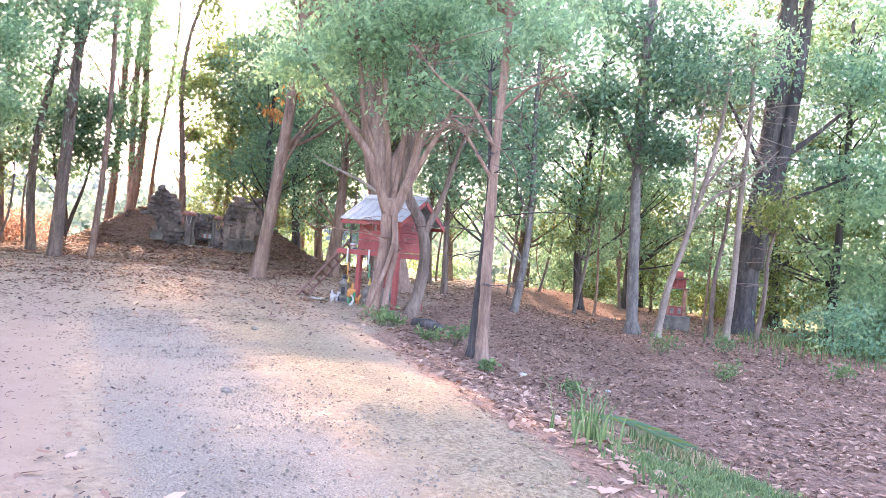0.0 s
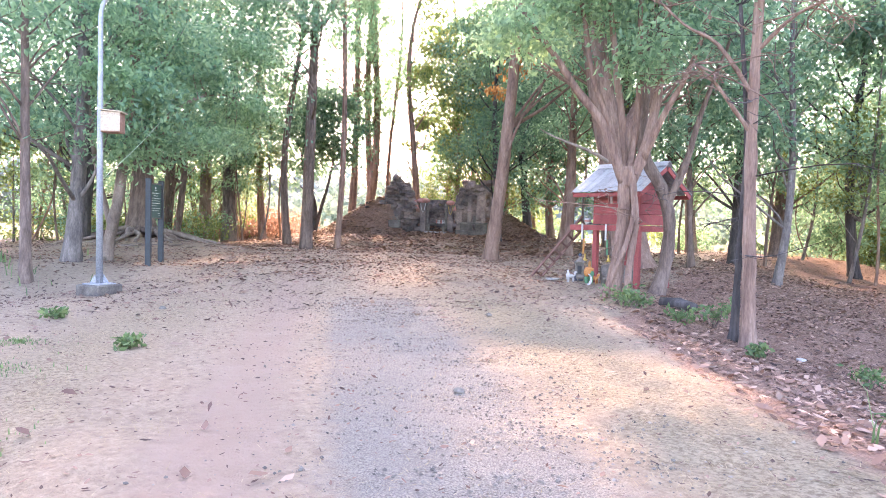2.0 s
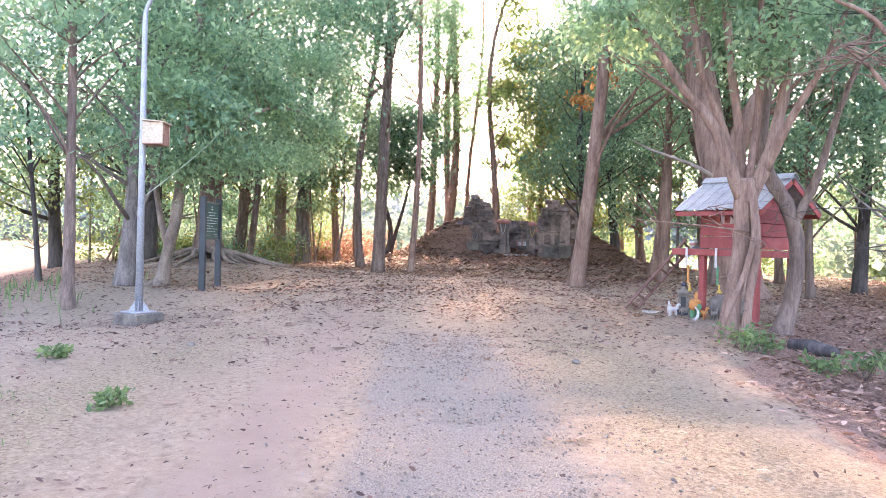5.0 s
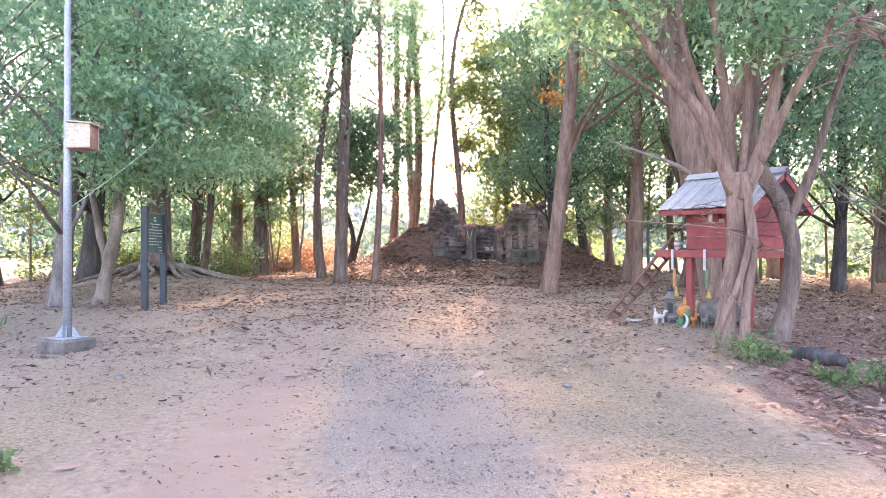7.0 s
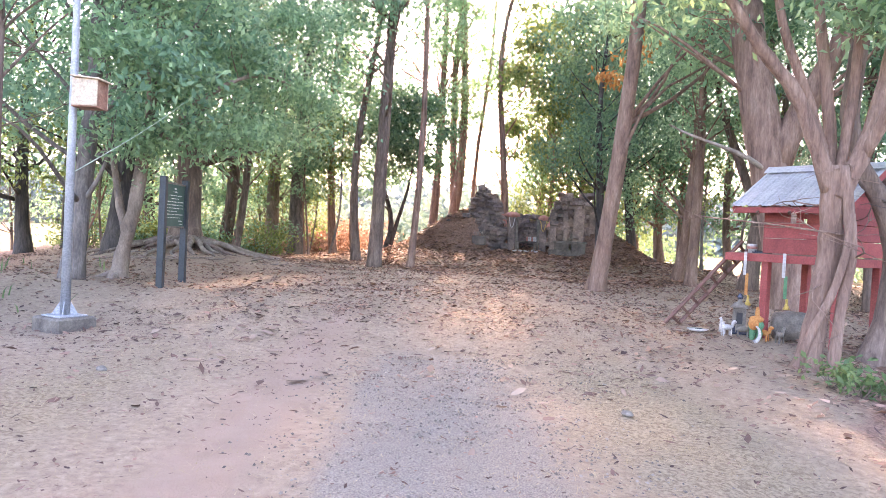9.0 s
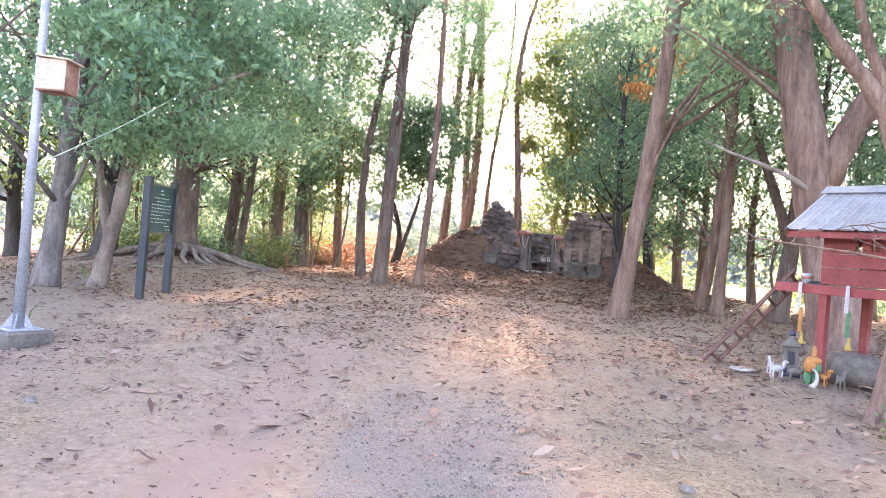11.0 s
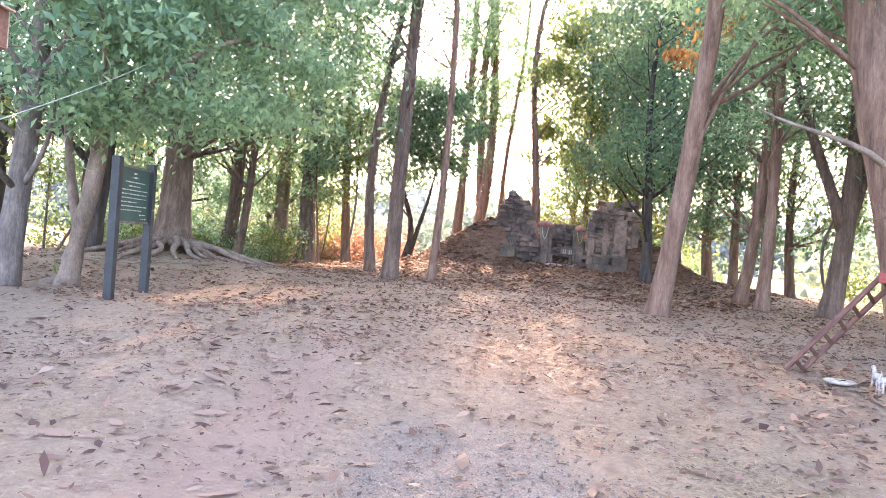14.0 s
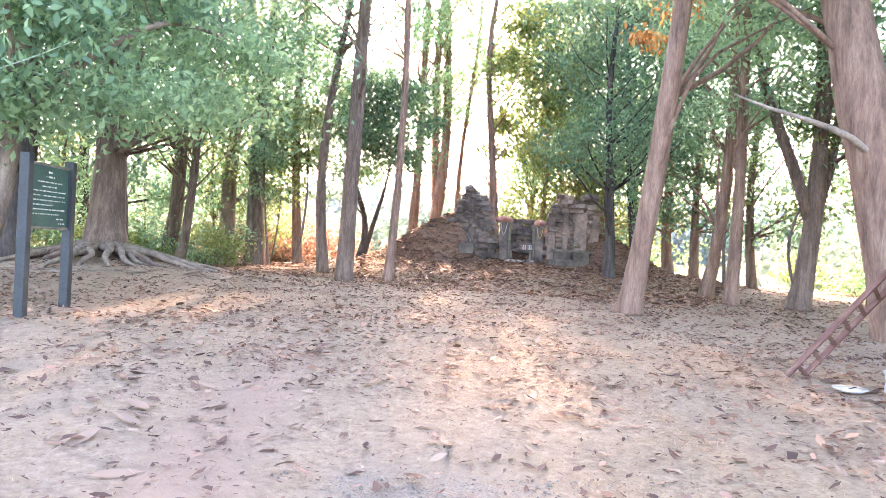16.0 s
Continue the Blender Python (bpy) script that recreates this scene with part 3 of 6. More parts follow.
# round the spirit house
def limbed(label, bark, leaf, strands, crowns, leaves, size, seed, clump=0.4, twigs=0):
    """A tree whose trunk and limbs follow given lines; the first line is the trunk, from its foot.
    strands: (name, radius at the foot, radius at the top, points)."""
    rng = np.random.default_rng(seed)
    x, y, z0 = strands[0][3][0]
    t = root("tree", x, y, gz(x, y), label, "tree")
    o = Vector((x, y, gz(x, y)))
    ends = []
    for k, (name, r0, r1, pts) in enumerate(strands):
        P = [Vector(p) - o for p in pts]
        if k == 0 or name == "stem":
            P = [Vector((P[0].x, P[0].y, -0.15))] + P
        # a smooth line through the points
        Q = []
        for i in range(len(P) - 1):
            p0, p1, p2, p3 = P[max(i - 1, 0)], P[i], P[i + 1], P[min(i + 2, len(P) - 1)]
            for f in (0, 0.25, 0.5, 0.75):
                Q.append(0.5 * (2 * p1 + (p2 - p0) * f + (2 * p0 - 5 * p1 + 4 * p2 - p3) * f * f + (3 * p1 - p0 - 3 * p2 + p3) * f ** 3))
        Q.append(P[-1])
        n = len(Q) - 1
        R = [(r0 + (r1 - r0) * i / n) * (1 + 0.06 * math.sin(2.1 * i + k)) * (1 + (0.6 * math.exp(-max(q.z, 0) / 0.2) if k == 0 or name == "stem" else 0)) for i, q in enumerate(Q)]
        part(name, tubes_mesh(name, [tube(Q, R, 14, 0.06, seed + k)]), bark, t)
        ends.append((Q, R))
    lim = []
    cen, spr = [], []
    total = sum(c[6] for c in crowns)
    for c in crowns:
        for _ in range(max(5, int(60 * c[6] / total))):
            v = rng.normal(0, 1, 3)
            v *= rng.uniform(0.3, 1.0) / np.linalg.norm(v)
            q = Vector((c[0] + v[0] * c[3], c[1] + v[1] * c[4], c[2] + v[2] * c[5]))
            cen.append(tuple(q))
            spr.append(clump * rng.uniform(0.6, 1.3))
            if rng.random() < 0.5:
                Q, R = min(ends, key=lambda e: min((p - q).length for p in e[0]))
                i = min(range(len(Q)), key=lambda j: (Q[j] - q).length + max(0, Q[j].z - q.z + 0.3))
                lim.append(tube(curve_pts(Q[i], q, 6, 0.1, rng), [min(R[i] * 0.4, 0.035) * (1 - 0.85 * j / 6) for j in range(7)], 6))
    for _ in range(twigs):
        Q, R = ends[rng.integers(0, len(ends))]
        p = Q[rng.integers(len(Q) // 2, len(Q))]
        q = p + Vector((rng.normal(), rng.normal(), rng.normal() * 0.4)) * 0.8
        lp = curve_pts(p, q, 5, 0.15, rng)
        lim.append(tube(lp, [0.014, 0.012, 0.01, 0.008, 0.006, 0.003], 5))
        for _k in range(5):
            w = lp[rng.integers(1, 6)]
            lim.append(tube(curve_pts(w, w + Vector((rng.normal(), rng.normal(), rng.normal() * 0.6)) * 0.35, 3, 0.15, rng), [0.007, 0.006, 0.004, 0.002], 4))
    if lim:
        tagged(part("twig", tubes_mesh("twig", lim), bark, t), kind="stuff")
    if leaves:
        tagged(part("crown", leaves_mesh("crown", cen, spr, leaves, size, rng, 0.5), leaf, t), kind="stuff")
    return t


limbed("many-stemmed tree with braided brown trunk before the spirit house", BARK_RED, LEAF_SOFT,
       [("trunk", 0.125, 0.15, [(-2.7, 16.0, 0.0), (-2.61, 16.05, 0.76), (-2.52, 16.11, 1.54), (-2.52, 16.11, 2.12), (-2.5, 16.12, 2.6)]),
        ("stem", 0.06, 0.07, [(-2.4, 15.88, 0.0), (-2.36, 15.92, 0.77), (-2.28, 15.99, 1.44), (-2.33, 16.0, 2.02), (-2.42, 16.04, 2.6)]),
        ("stem", 0.05, 0.045, [(-2.82, 15.84, 0.0), (-2.66, 15.86, 0.5), (-2.46, 15.86, 1.0), (-2.34, 15.9, 1.5), (-2.3, 15.98, 2.0)]),
        ("limb", 0.115, 0.045, [(-2.55, 16.1, 2.3), (-2.72, 15.99, 2.8), (-2.99, 15.83, 3.47), (-3.42, 15.58, 4.05), (-3.84, 15.33, 4.72), (-4.5, 15.0, 5.6)]),
        ("limb", 0.09, 0.045, [(-2.55, 16.2, 2.35), (-2.62, 16.35, 3.23), (-2.78, 16.32, 4.41), (-2.9, 16.24, 5.5), (-3.1, 16.3, 7.0)]),
        ("limb", 0.075, 0.04, [(-2.6, 16.1, 2.5), (-2.85, 16.1, 3.4), (-3.2, 15.95, 4.4), (-3.4, 15.9, 5.6), (-3.7, 15.8, 7.0)]),
        ("limb", 0.075, 0.04, [(-2.48, 16.15, 2.4), (-2.38, 16.31, 3.4), (-2.33, 16.34, 4.57), (-2.36, 16.32, 5.74), (-2.3, 16.4, 7.2)]),
        ("limb", 0.12, 0.05, [(-2.45, 16.08, 2.2), (-2.19, 16.19, 2.89), (-2.03, 16.29, 3.66), (-1.91, 16.36, 4.62), (-1.85, 16.39, 5.7), (-1.6, 16.4, 7.2)]),
        ("limb", 0.08, 0.03, [(-2.2, 16.15, 2.75), (-1.85, 15.95, 3.5), (-1.4, 15.8, 4.3), (-1.0, 15.7, 5.4)])],
       [(-0.9, -0.3, 6.0, 1.7, 1.5, 0.9, 2), (1.0, 0.1, 6.4, 1.5, 1.5, 1.1, 1.5), (-1.5, 0.0, 7.4, 1.9, 1.8, 1.1, 2), (1.1, -0.3, 4.7, 0.8, 0.7, 0.6, 0.5), (-1.7, -0.8, 5.0, 1.0, 0.7, 0.5, 0.6), (0.2, 0.2, 8.6, 2.4, 2.2, 1.0, 2)],
       15000, 0.14, 81, twigs=14)
limbed("dark crooked tree leaning in beside the spirit house", BARK, LEAF,
       [("trunk", 0.14, 0.11, [(-2.04, 17.3, -0.16), (-1.84, 17.4, 0.61), (-1.78, 17.42, 1.55), (-1.98, 17.36, 2.28), (-2.26, 17.3, 2.79), (-2.4, 17.26, 3.42), (-2.32, 17.31, 4.56), (-2.19, 17.38, 6.0)]),
        ("limb", 0.09, 0.03, [(-1.85, 17.4, 1.9), (-1.5, 17.3, 2.7), (-1.2, 17.2, 3.8), (-0.7, 17.1, 5.2)])],
       [(0.3, 0.2, 6.3, 1.6, 1.5, 1.2, 1), (-0.4, 0.4, 7.8, 1.8, 1.8, 1.2, 1), (1.2, -0.2, 5.4, 0.9, 0.9, 0.7, 0.6)], 6000, 0.14, 82, twigs=8)
limbed("tree with grey spotted bark and dark broad leaves", BARK_GREY, LEAF_DARK,
       [("trunk", 0.22, 0.12, [(4.5, 25.0, -0.5), (4.36, 24.96, 2.07), (4.2, 24.91, 5.4), (4.2, 24.88, 8.6), (4.4, 24.9, 12.0)]),
        ("limb", 0.1, 0.03, [(4.2, 24.9, 5.0), (3.4, 24.5, 6.4), (2.6, 24.2, 7.4)]), ("limb", 0.1, 0.03, [(4.2, 24.9, 6.0), (5.2, 24.6, 7.2), (6.2, 24.4, 8.6)])],
       [(-1.6, -0.5, 7.4, 2.2, 1.8, 1.4, 1), (1.2, -0.6, 8.4, 2.0, 1.8, 1.5, 1), (-0.5, 0, 10.2, 2.8, 2.4, 1.6, 1.4), (0.2, -0.4, 5.9, 1.4, 1.2, 0.8, 0.6)], 9000, 0.22, 67, 0.55)
limbed("nearly bare pale sapling leaning over the bank", BARK_PALE, LEAF_SOFT,
       [("trunk", 0.13, 0.05, [(5.12, 24.1, -0.6), (5.33, 24.1, 0.89), (5.81, 24.1, 2.73), (6.21, 24.1, 4.38), (6.59, 24.1, 6.2), (6.75, 24.1, 8.4)]),
        ("limb", 0.07, 0.02, [(5.85, 24.1, 2.9), (5.9, 24.0, 4.2), (5.85, 23.9, 5.6), (6.0, 23.8, 7.2)]),
        ("limb", 0.06, 0.015, [(5.95, 24.1, 3.3), (6.6, 24.0, 4.1), (7.4, 23.9, 4.6), (8.3, 23.8, 5.6)]),
        ("limb", 0.06, 0.015, [(6.2, 24.1, 4.3), (7.0, 24.0, 5.6), (7.5, 23.9, 7.0)])],
       [(0.6, -0.1, 8.4, 1.4, 1.2, 0.9, 1)], 700, 0.16, 68, twigs=60)
limbed("thick dark twin-stemmed tree standing on the bank", BARK_DARK, LEAF,
       [("trunk", 0.52, 0.3, [(9.28, 29.0, -0.5), (9.38, 29.0, 2.1), (9.66, 29.0, 5.15), (9.92, 28.95, 8.4), (10.06, 28.93, 11.9), (10.1, 28.9, 15.0)]),
        ("limb", 0.3, 0.16, [(9.5, 28.8, 2.0), (10.14, 28.7, 5.84), (10.58, 28.7, 9.54), (10.8, 28.8, 13.5)]),
        ("limb", 0.12, 0.03, [(9.8, 28.8, 4.2), (11.0, 28.4, 4.9), (12.4, 28.1, 5.6)]), ("limb", 0.12, 0.03, [(10.2, 28.8, 6.2), (11.5, 28.4, 7.4), (12.8, 28.1, 8.8)]),
        ("limb", 0.1, 0.03, [(9.7, 28.8, 5.6), (8.6, 28.3, 7.0), (7.6, 28.0, 8.6)])],
       [(0.3, 0, 14.5, 3.4, 3.0, 2.0, 2), (2.8, -0.6, 9.5, 2.2, 1.8, 1.6, 1), (3.0, -0.8, 6.2, 1.8, 1.4, 1.0, 0.8), (-1.6, -0.8, 9.6, 1.6, 1.4, 1.2, 0.8)], 9000, 0.22, 69, 0.6, twigs=30)
limbed("thin pale mottled tree standing on the bank", BARK_PALE, LEAF_SOFT,
       [("trunk", 0.13, 0.06, [(7.52, 25.0, -0.6), (7.64, 24.98, 1.8), (7.64, 24.96, 4.21), (7.75, 24.94, 7.0), (7.6, 24.9, 9.6)])],
       [(0.2, 0, 9.6, 1.5, 1.4, 1.0, 1)], 1400, 0.17, 70, twigs=40)
limbed("thin brown stem with a side branch below the trees", BARK, LEAF_SOFT,
       [("trunk", 0.1, 0.04, [(7.2, 25.6, -0.6), (7.19, 25.6, 1.36), (7.45, 25.6, 3.3), (7.5, 25.6, 5.6)])], [(0.2, 0, 5.4, 0.9, 0.9, 0.8, 1)], 700, 0.16, 75, twigs=18)
limbed("short leaning brown stem at the ditch's edge", BARK, LEAF_LIME,
       [("trunk", 0.11, 0.04, [(8.8, 26.0, -0.6), (9.0, 25.98, 1.0), (9.04, 25.97, 2.6), (9.5, 25.9, 4.2)])], [(0.3, 0, 4.4, 1.1, 1.0, 0.8, 1)], 1200, 0.18, 76, twigs=12)
leafy(13.6, 31.5, 0.2, 13, 3.0, 3.0, LEAF_SOFT, 6000, 171, BARK_DARK, size=0.24, clump=0.7)
leafy(19.5, 38.0, 0.26, 17, 2.0, 4.0, LEAF_SOFT, 8000, 172, BARK_DARK, size=0.28, clump=0.9)
leafy(14.5, 41.0, 0.26, 18, 2.4, 4.0, LEAF, 8000, 173, BARK_DARK, size=0.28, clump=0.9)
leafy(8.0, 43.0, 0.26, 18, 3.0, 3.8, LEAF_DARK, 6000, 174, BARK_DARK, size=0.28, clump=0.9)
leafy(1.5, 44.0, 0.26, 17, 3.0, 3.6, LEAF, 5000, 175, BARK, size=0.28, clump=0.9)
limbed("pale forked tree with a wide curtain of hanging foliage", BARK_PALE, LEAF_SOFT,
       [("trunk", 0.16, 0.12, [(-16.3, 16.2, 0.0), (-16.15, 16.25, 0.9), (-15.9, 16.3, 1.9), (-15.8, 16.4, 3.2), (-15.6, 16.5, 5.2), (-15.5, 16.6, 8.0)]),
        ("limb", 0.1, 0.04, [(-16.1, 16.25, 1.1), (-16.5, 16.3, 2.0), (-17.0, 16.4, 3.6), (-17.4, 16.5, 6.0)]),
        ("limb", 0.08, 0.025, [(-15.8, 16.4, 3.0), (-15.0, 17.2, 4.2), (-14.6, 18.2, 4.9), (-14.6, 19.4, 5.0)]),
        ("limb", 0.07, 0.025, [(-15.85, 16.35, 2.6), (-15.0, 15.8, 3.8), (-14.3, 15.2, 4.5)]),
        ("root", 0.09, 0.02, [(-16.25, 16.2, 0.3), (-16.0, 15.85, 0.14), (-15.6, 15.6, 0.1), (-15.2, 15.45, 0.05)]),
        ("root", 0.09, 0.02, [(-16.3, 16.2, 0.3), (-16.6, 15.85, 0.14), (-16.8, 15.5, 0.08), (-17.0, 15.2, 0.0)])],
       [(1.3, 0.0, 4.4, 1.1, 1.0, 0.7, 1.2), (1.7, 1.5, 5.1, 1.3, 1.2, 0.7, 1.5), (1.4, 3.6, 4.7, 1.3, 1.3, 0.8, 1.5), (1.7, 1.5, 3.4, 1.0, 1.1, 0.5, 1.1), (0.9, 4.4, 6.4, 1.5, 1.3, 0.9, 1.4),
        (1.3, -0.6, 3.1, 0.7, 0.7, 0.4, 0.6), (1.0, 3.3, 3.6, 1.0, 1.1, 0.5, 1.0), (1.5, 0.2, 5.8, 1.4, 1.2, 0.8, 1.5), (2.0, -1.8, 4.7, 0.9, 0.9, 0.6, 0.6), (0.4, 0.4, 7.6, 2.2, 2.0, 1.0, 2)],
       14500, 0.16, 33, 0.42)
big_h = leafy(-3.25, 23.6, 0.46, 12, 5.4, 3.2, LEAF, 9000, 83, BARK_RED, (-1.9, 0.3), "thick buttressed tree behind the spirit house", size=0.2, stems=[(1.6, 0.6, 9, 0.26), (-2.6, 0.3, 9, 0.16)], taper=0.6, fork=3.2)
limbed("slender pale brown tree with bare lower twigs on the bank", BARK_RED, LEAF_SOFT,
       [("trunk", 0.125, 0.06, [(-0.2, 14.0, -0.5), (-0.22, 13.99, 0.41), (-0.26, 13.97, 2.1), (-0.26, 13.96, 3.68), (-0.22, 13.94, 5.37), (-0.2, 13.92, 8.0)]),
        ("limb", 0.04, 0.012, [(-0.25, 13.97, 2.9), (-0.6, 13.8, 3.4), (-0.9, 13.7, 3.8), (-1.15, 13.6, 4.0)]),
        ("limb", 0.04, 0.012, [(-0.25, 13.97, 3.5), (-0.8, 13.7, 4.3), (-1.3, 13.5, 4.6), (-1.9, 13.3, 5.2)]),
        ("limb", 0.04, 0.012, [(-0.25, 13.96, 4.2), (0.3, 13.8, 4.7), (0.9, 13.6, 4.9)])],
       [(-0.5, -0.1, 7.2, 1.5, 1.4, 0.9, 1), (0.4, 0.1, 8.2, 1.6, 1.6, 0.9, 1), (0.8, -0.2, 6.2, 0.9, 0.8, 0.5, 0.5)], 4200, 0.15, 84, twigs=34)
limbed("thin charred stem beside the slender tree on the bank", BARK_DARK, LEAF_SOFT,
       [("trunk", 0.075, 0.03, [(-0.42, 14.25, -0.4), (-0.4, 14.22, 0.5), (-0.36, 14.15, 1.6), (-0.34, 14.1, 3.0), (-0.5, 14.1, 5.0)])],
       [(-0.1, 0.0, 5.6, 0.5, 0.5, 0.4, 1)], 260, 0.14, 85, twigs=10)
leafy(-1.87, 25.99, 0.11, 10, 3.2, 2.0, LEAF, 5000, 86, BARK, (0.3, 0))
leafy(0.54, 23.84, 0.12, 10, 3.6, 2.2, LEAF, 5500, 87, BARK_GREY, (0.3, 0))


# a dead limb on the thick tree, and golden dry leaves on the leaning one
rng_l = np.random.default_rng(55)
part("dead_limb", tubes_mesh("dead_limb", [tube(curve_pts((-0.75, -0.2, 3.0), (-2.9, -0.5, 4.1), 8, 0.07, rng_l), [0.07 - 0.007 * k for k in range(9)], 8, 0.05)]), TWIG, big_h, "pale dead limb")
tagged(part("dry_foliage", leaves_mesh("dry_foliage", [(0.6, -0.3, 6.0), (0.4, -0.3, 5.4), (0.1, -0.3, 5.6), (0.9, -0.2, 6.3)], [0.2, 0.14, 0.16, 0.25], 210, 0.17, rng_l, 1.2), LEAF_GOLD, tree_r, "golden dry leaves"), kind="stuff")


# ---- distance ----
def tree_line(seed, r0, r1, h, a0, a1, count, material, label):
    """A far belt of bushes and trees round the fields."""
    rng = np.random.default_rng(seed)
    cen, spr = [], []
    for k in range(count):
        an = radians(rng.uniform(a0, a1))
        d = rng.uniform(r0, r1)
        cx, cy = -12 - math.sin(an) * d, 24 + math.cos(an) * d
        hh = h * rng.uniform(0.5, 1.2)
        for q in range(3):
            cen.append((cx + rng.normal() * hh * 0.3, cy + rng.normal() * hh * 0.3, -0.9 + hh * rng.uniform(0.1, 0.8)))
            spr.append(hh * 0.25)
    me = leaves_mesh("tree_line", cen, spr, count * 170, 1.1 * h / 10, rng, 0.2, 0.8)
    me.materials.append(material)
    return tagged(new("tree_line", me), label, "far trees", kind="stuff")


# greyer than the nearer greens, with distance haze put into the colour
MIDWOOD = leaf_mat("middle_wood_leaf_hazed", (0.12, 0.165, 0.12), (0.17, 0.22, 0.155), (0.23, 0.28, 0.19), 0.45)
tree_line(7, 48, 75, 9, -75, -2, 60, MIDWOOD, "light green trees beyond the clearing with haze put into their colour")
tree_line(9, 46, 70, 8, 14, 58, 34, MIDWOOD, "light green trees beyond the clearing with haze put into their colour")


# thin saplings standing among the larger trees
rng_s = np.random.default_rng(15)
for k in range(26):
    if k < 13:
        sx, sy = rng_s.uniform(-30, -21), rng_s.uniform(20, 34)
    else:
        sx, sy = rng_s.uniform(-8, 9), rng_s.uniform(29, 42)
    tree(sx, sy, rng_s.uniform(0.035, 0.075), rng_s.uniform(5, 8.5), (rng_s.normal() * 0.5, rng_s.normal() * 0.3), (BARK_RED, BARK, BARK_GREY)[k % 3], (LEAF_SOFT, LEAF, LEAF_LIME)[k % 3],
         [(0, 0, 4.5, 0.9, 0.9, 0.8, 1), (0.2, 0, 6, 1.0, 1.0, 0.9, 1), (0, 0.2, 3.0, 0.7, 0.7, 0.5, 0.5)], 900, 0.17, 900 + k, "thin sapling with a sparse leafy top", 0.05, flare=1.2, name="sapling", clump=0.3)
# haze has no volume here, so it is mixed into this pale leaf colour
FAR = leaf_mat("far_leaf_hazed", (0.13, 0.17, 0.165), (0.17, 0.215, 0.21), (0.2, 0.25, 0.24), 0.15)
tree_line(5, 190, 260, 19, -100, 110, 560, FAR, "woods beyond the fields with blue-green haze mixed into the leaf colour")
MIDF = leaf_mat("middle_leaf", (0.08, 0.13, 0.06), (0.13, 0.19, 0.08), (0.2, 0.26, 0.1), 0.4)
tree_line(6, 62, 100, 5, -70, 25, 60, MIDF, "scattered green bushes at the field's edge")


def bush(x, y, r, h, leaf, n, seed, label, size=0.14, category="bush"):
    rng = np.random.default_rng(seed)
    t = root("bush", x, y, gz(x, y), label, category)
    cen = [(rng.normal() * r * 0.5, rng.normal() * r * 0.5, h * rng.uniform(0.15, 0.95)) for _ in range(14)]
    st = []
    for c in cen[:9]:
        p = curve_pts((c[0] * 0.15, c[1] * 0.15, -0.05), c, 4, 0.08, rng)
        st.append(tube(p, [0.018, 0.015, 0.012, 0.008, 0.004], 5))
    tagged(part("stem", tubes_mesh("stem", st), BARK, t), kind="stuff")
    tagged(part("foliage", leaves_mesh("foliage", cen, [r * 0.28] * len(cen), n, size, rng, 0.1), leaf, t), kind="stuff")
    return t
rngb = np.random.default_rng(8)
for k in range(16):
    bx, by = rngb.uniform(-31, -24), rngb.uniform(35, 41)
    bush(bx, by, 1.2, rngb.uniform(1.0, 1.9), LEAF_RUST, 650, 300 + k, "rust-brown dried bush at the clearing's edge", 0.2)
for k in range(14):
    bx, by = rngb.uniform(-31, -24), rngb.uniform(24, 33)
    bush(bx, by, 1.2, rngb.uniform(0.8, 1.8), LEAF if k % 2 else LEAF_LIME, 900, 330 + k, "green undergrowth bush below the trees", 0.16)
for k in range(13):
    bx = rngb.uniform(-8, 22)
    by = 45 - 0.35 * bx + rngb.uniform(-3, 5)
    bush(bx, by, 1.5, rngb.uniform(1.2, 2.6), (LEAF_LIME, LEAF, LEAF_SOFT)[k % 3], 1200, 360 + k, "leafy bush along the field's edge", 0.22)
for k in range(16):
    bx, by = rngb.uniform(10, 22), rngb.uniform(24, 33)
    bush(bx, by, 1.4, rngb.uniform(1.2, 2.6), (LEAF_LIME, LEAF_SOFT, LEAF)[k % 3], 1500, 400 + k, "leafy bush beyond the ditch", 0.18)

# young growth that closes the view between the trunks
rng_u = np.random.default_rng(31)
for k in range(12):
    ux, uy = rng_u.uniform(-37, -27), rng_u.uniform(25, 41)
    leafy(ux, uy, 0.07, rng_u.uniform(5, 8), 0.7, rng_u.uniform(1.4, 2.2), (LEAF, LEAF_SOFT, LEAF_LIME)[k % 3], 1900, 950 + k, BARK, (rng_u.normal() * 0.4, 0), "young leafy tree in the dense undergrowth", size=0.2, clump=0.55, flare=1.2, name="young_tree")
for k in range(9):
    ux, uy = rng_u.uniform(0, 17), rng_u.uniform(39, 50)
    leafy(ux, uy, 0.08, rng_u.uniform(5, 9), 0.6, rng_u.uniform(1.8, 2.6), (LEAF_SOFT, LEAF, LEAF_LIME)[k % 3], 2600, 970 + k, BARK, (rng_u.normal() * 0.4, 0), "young leafy tree in the dense undergrowth", size=0.22, clump=0.6, flare=1.2, name="young_tree")

# ---- more materials ----
PAINT_RED = stone_like("red_paint", (0.22, 0.04, 0.038), (0.3, 0.058, 0.052), (0.36, 0.085, 0.07), 3, 40, 0.65, 0.2, vary=0.3)
TIN = stone_like("grey_roof_sheet", (0.28, 0.285, 0.29), (0.36, 0.365, 0.37), (0.43, 0.435, 0.44), 2, 30, 0.5, 0.1, metal=0.2)
STEEL = stone_like("galvanised_steel", (0.27, 0.29, 0.31), (0.34, 0.36, 0.385), (0.4, 0.42, 0.44), 3, 40, 0.5, 0.1, metal=0.3)
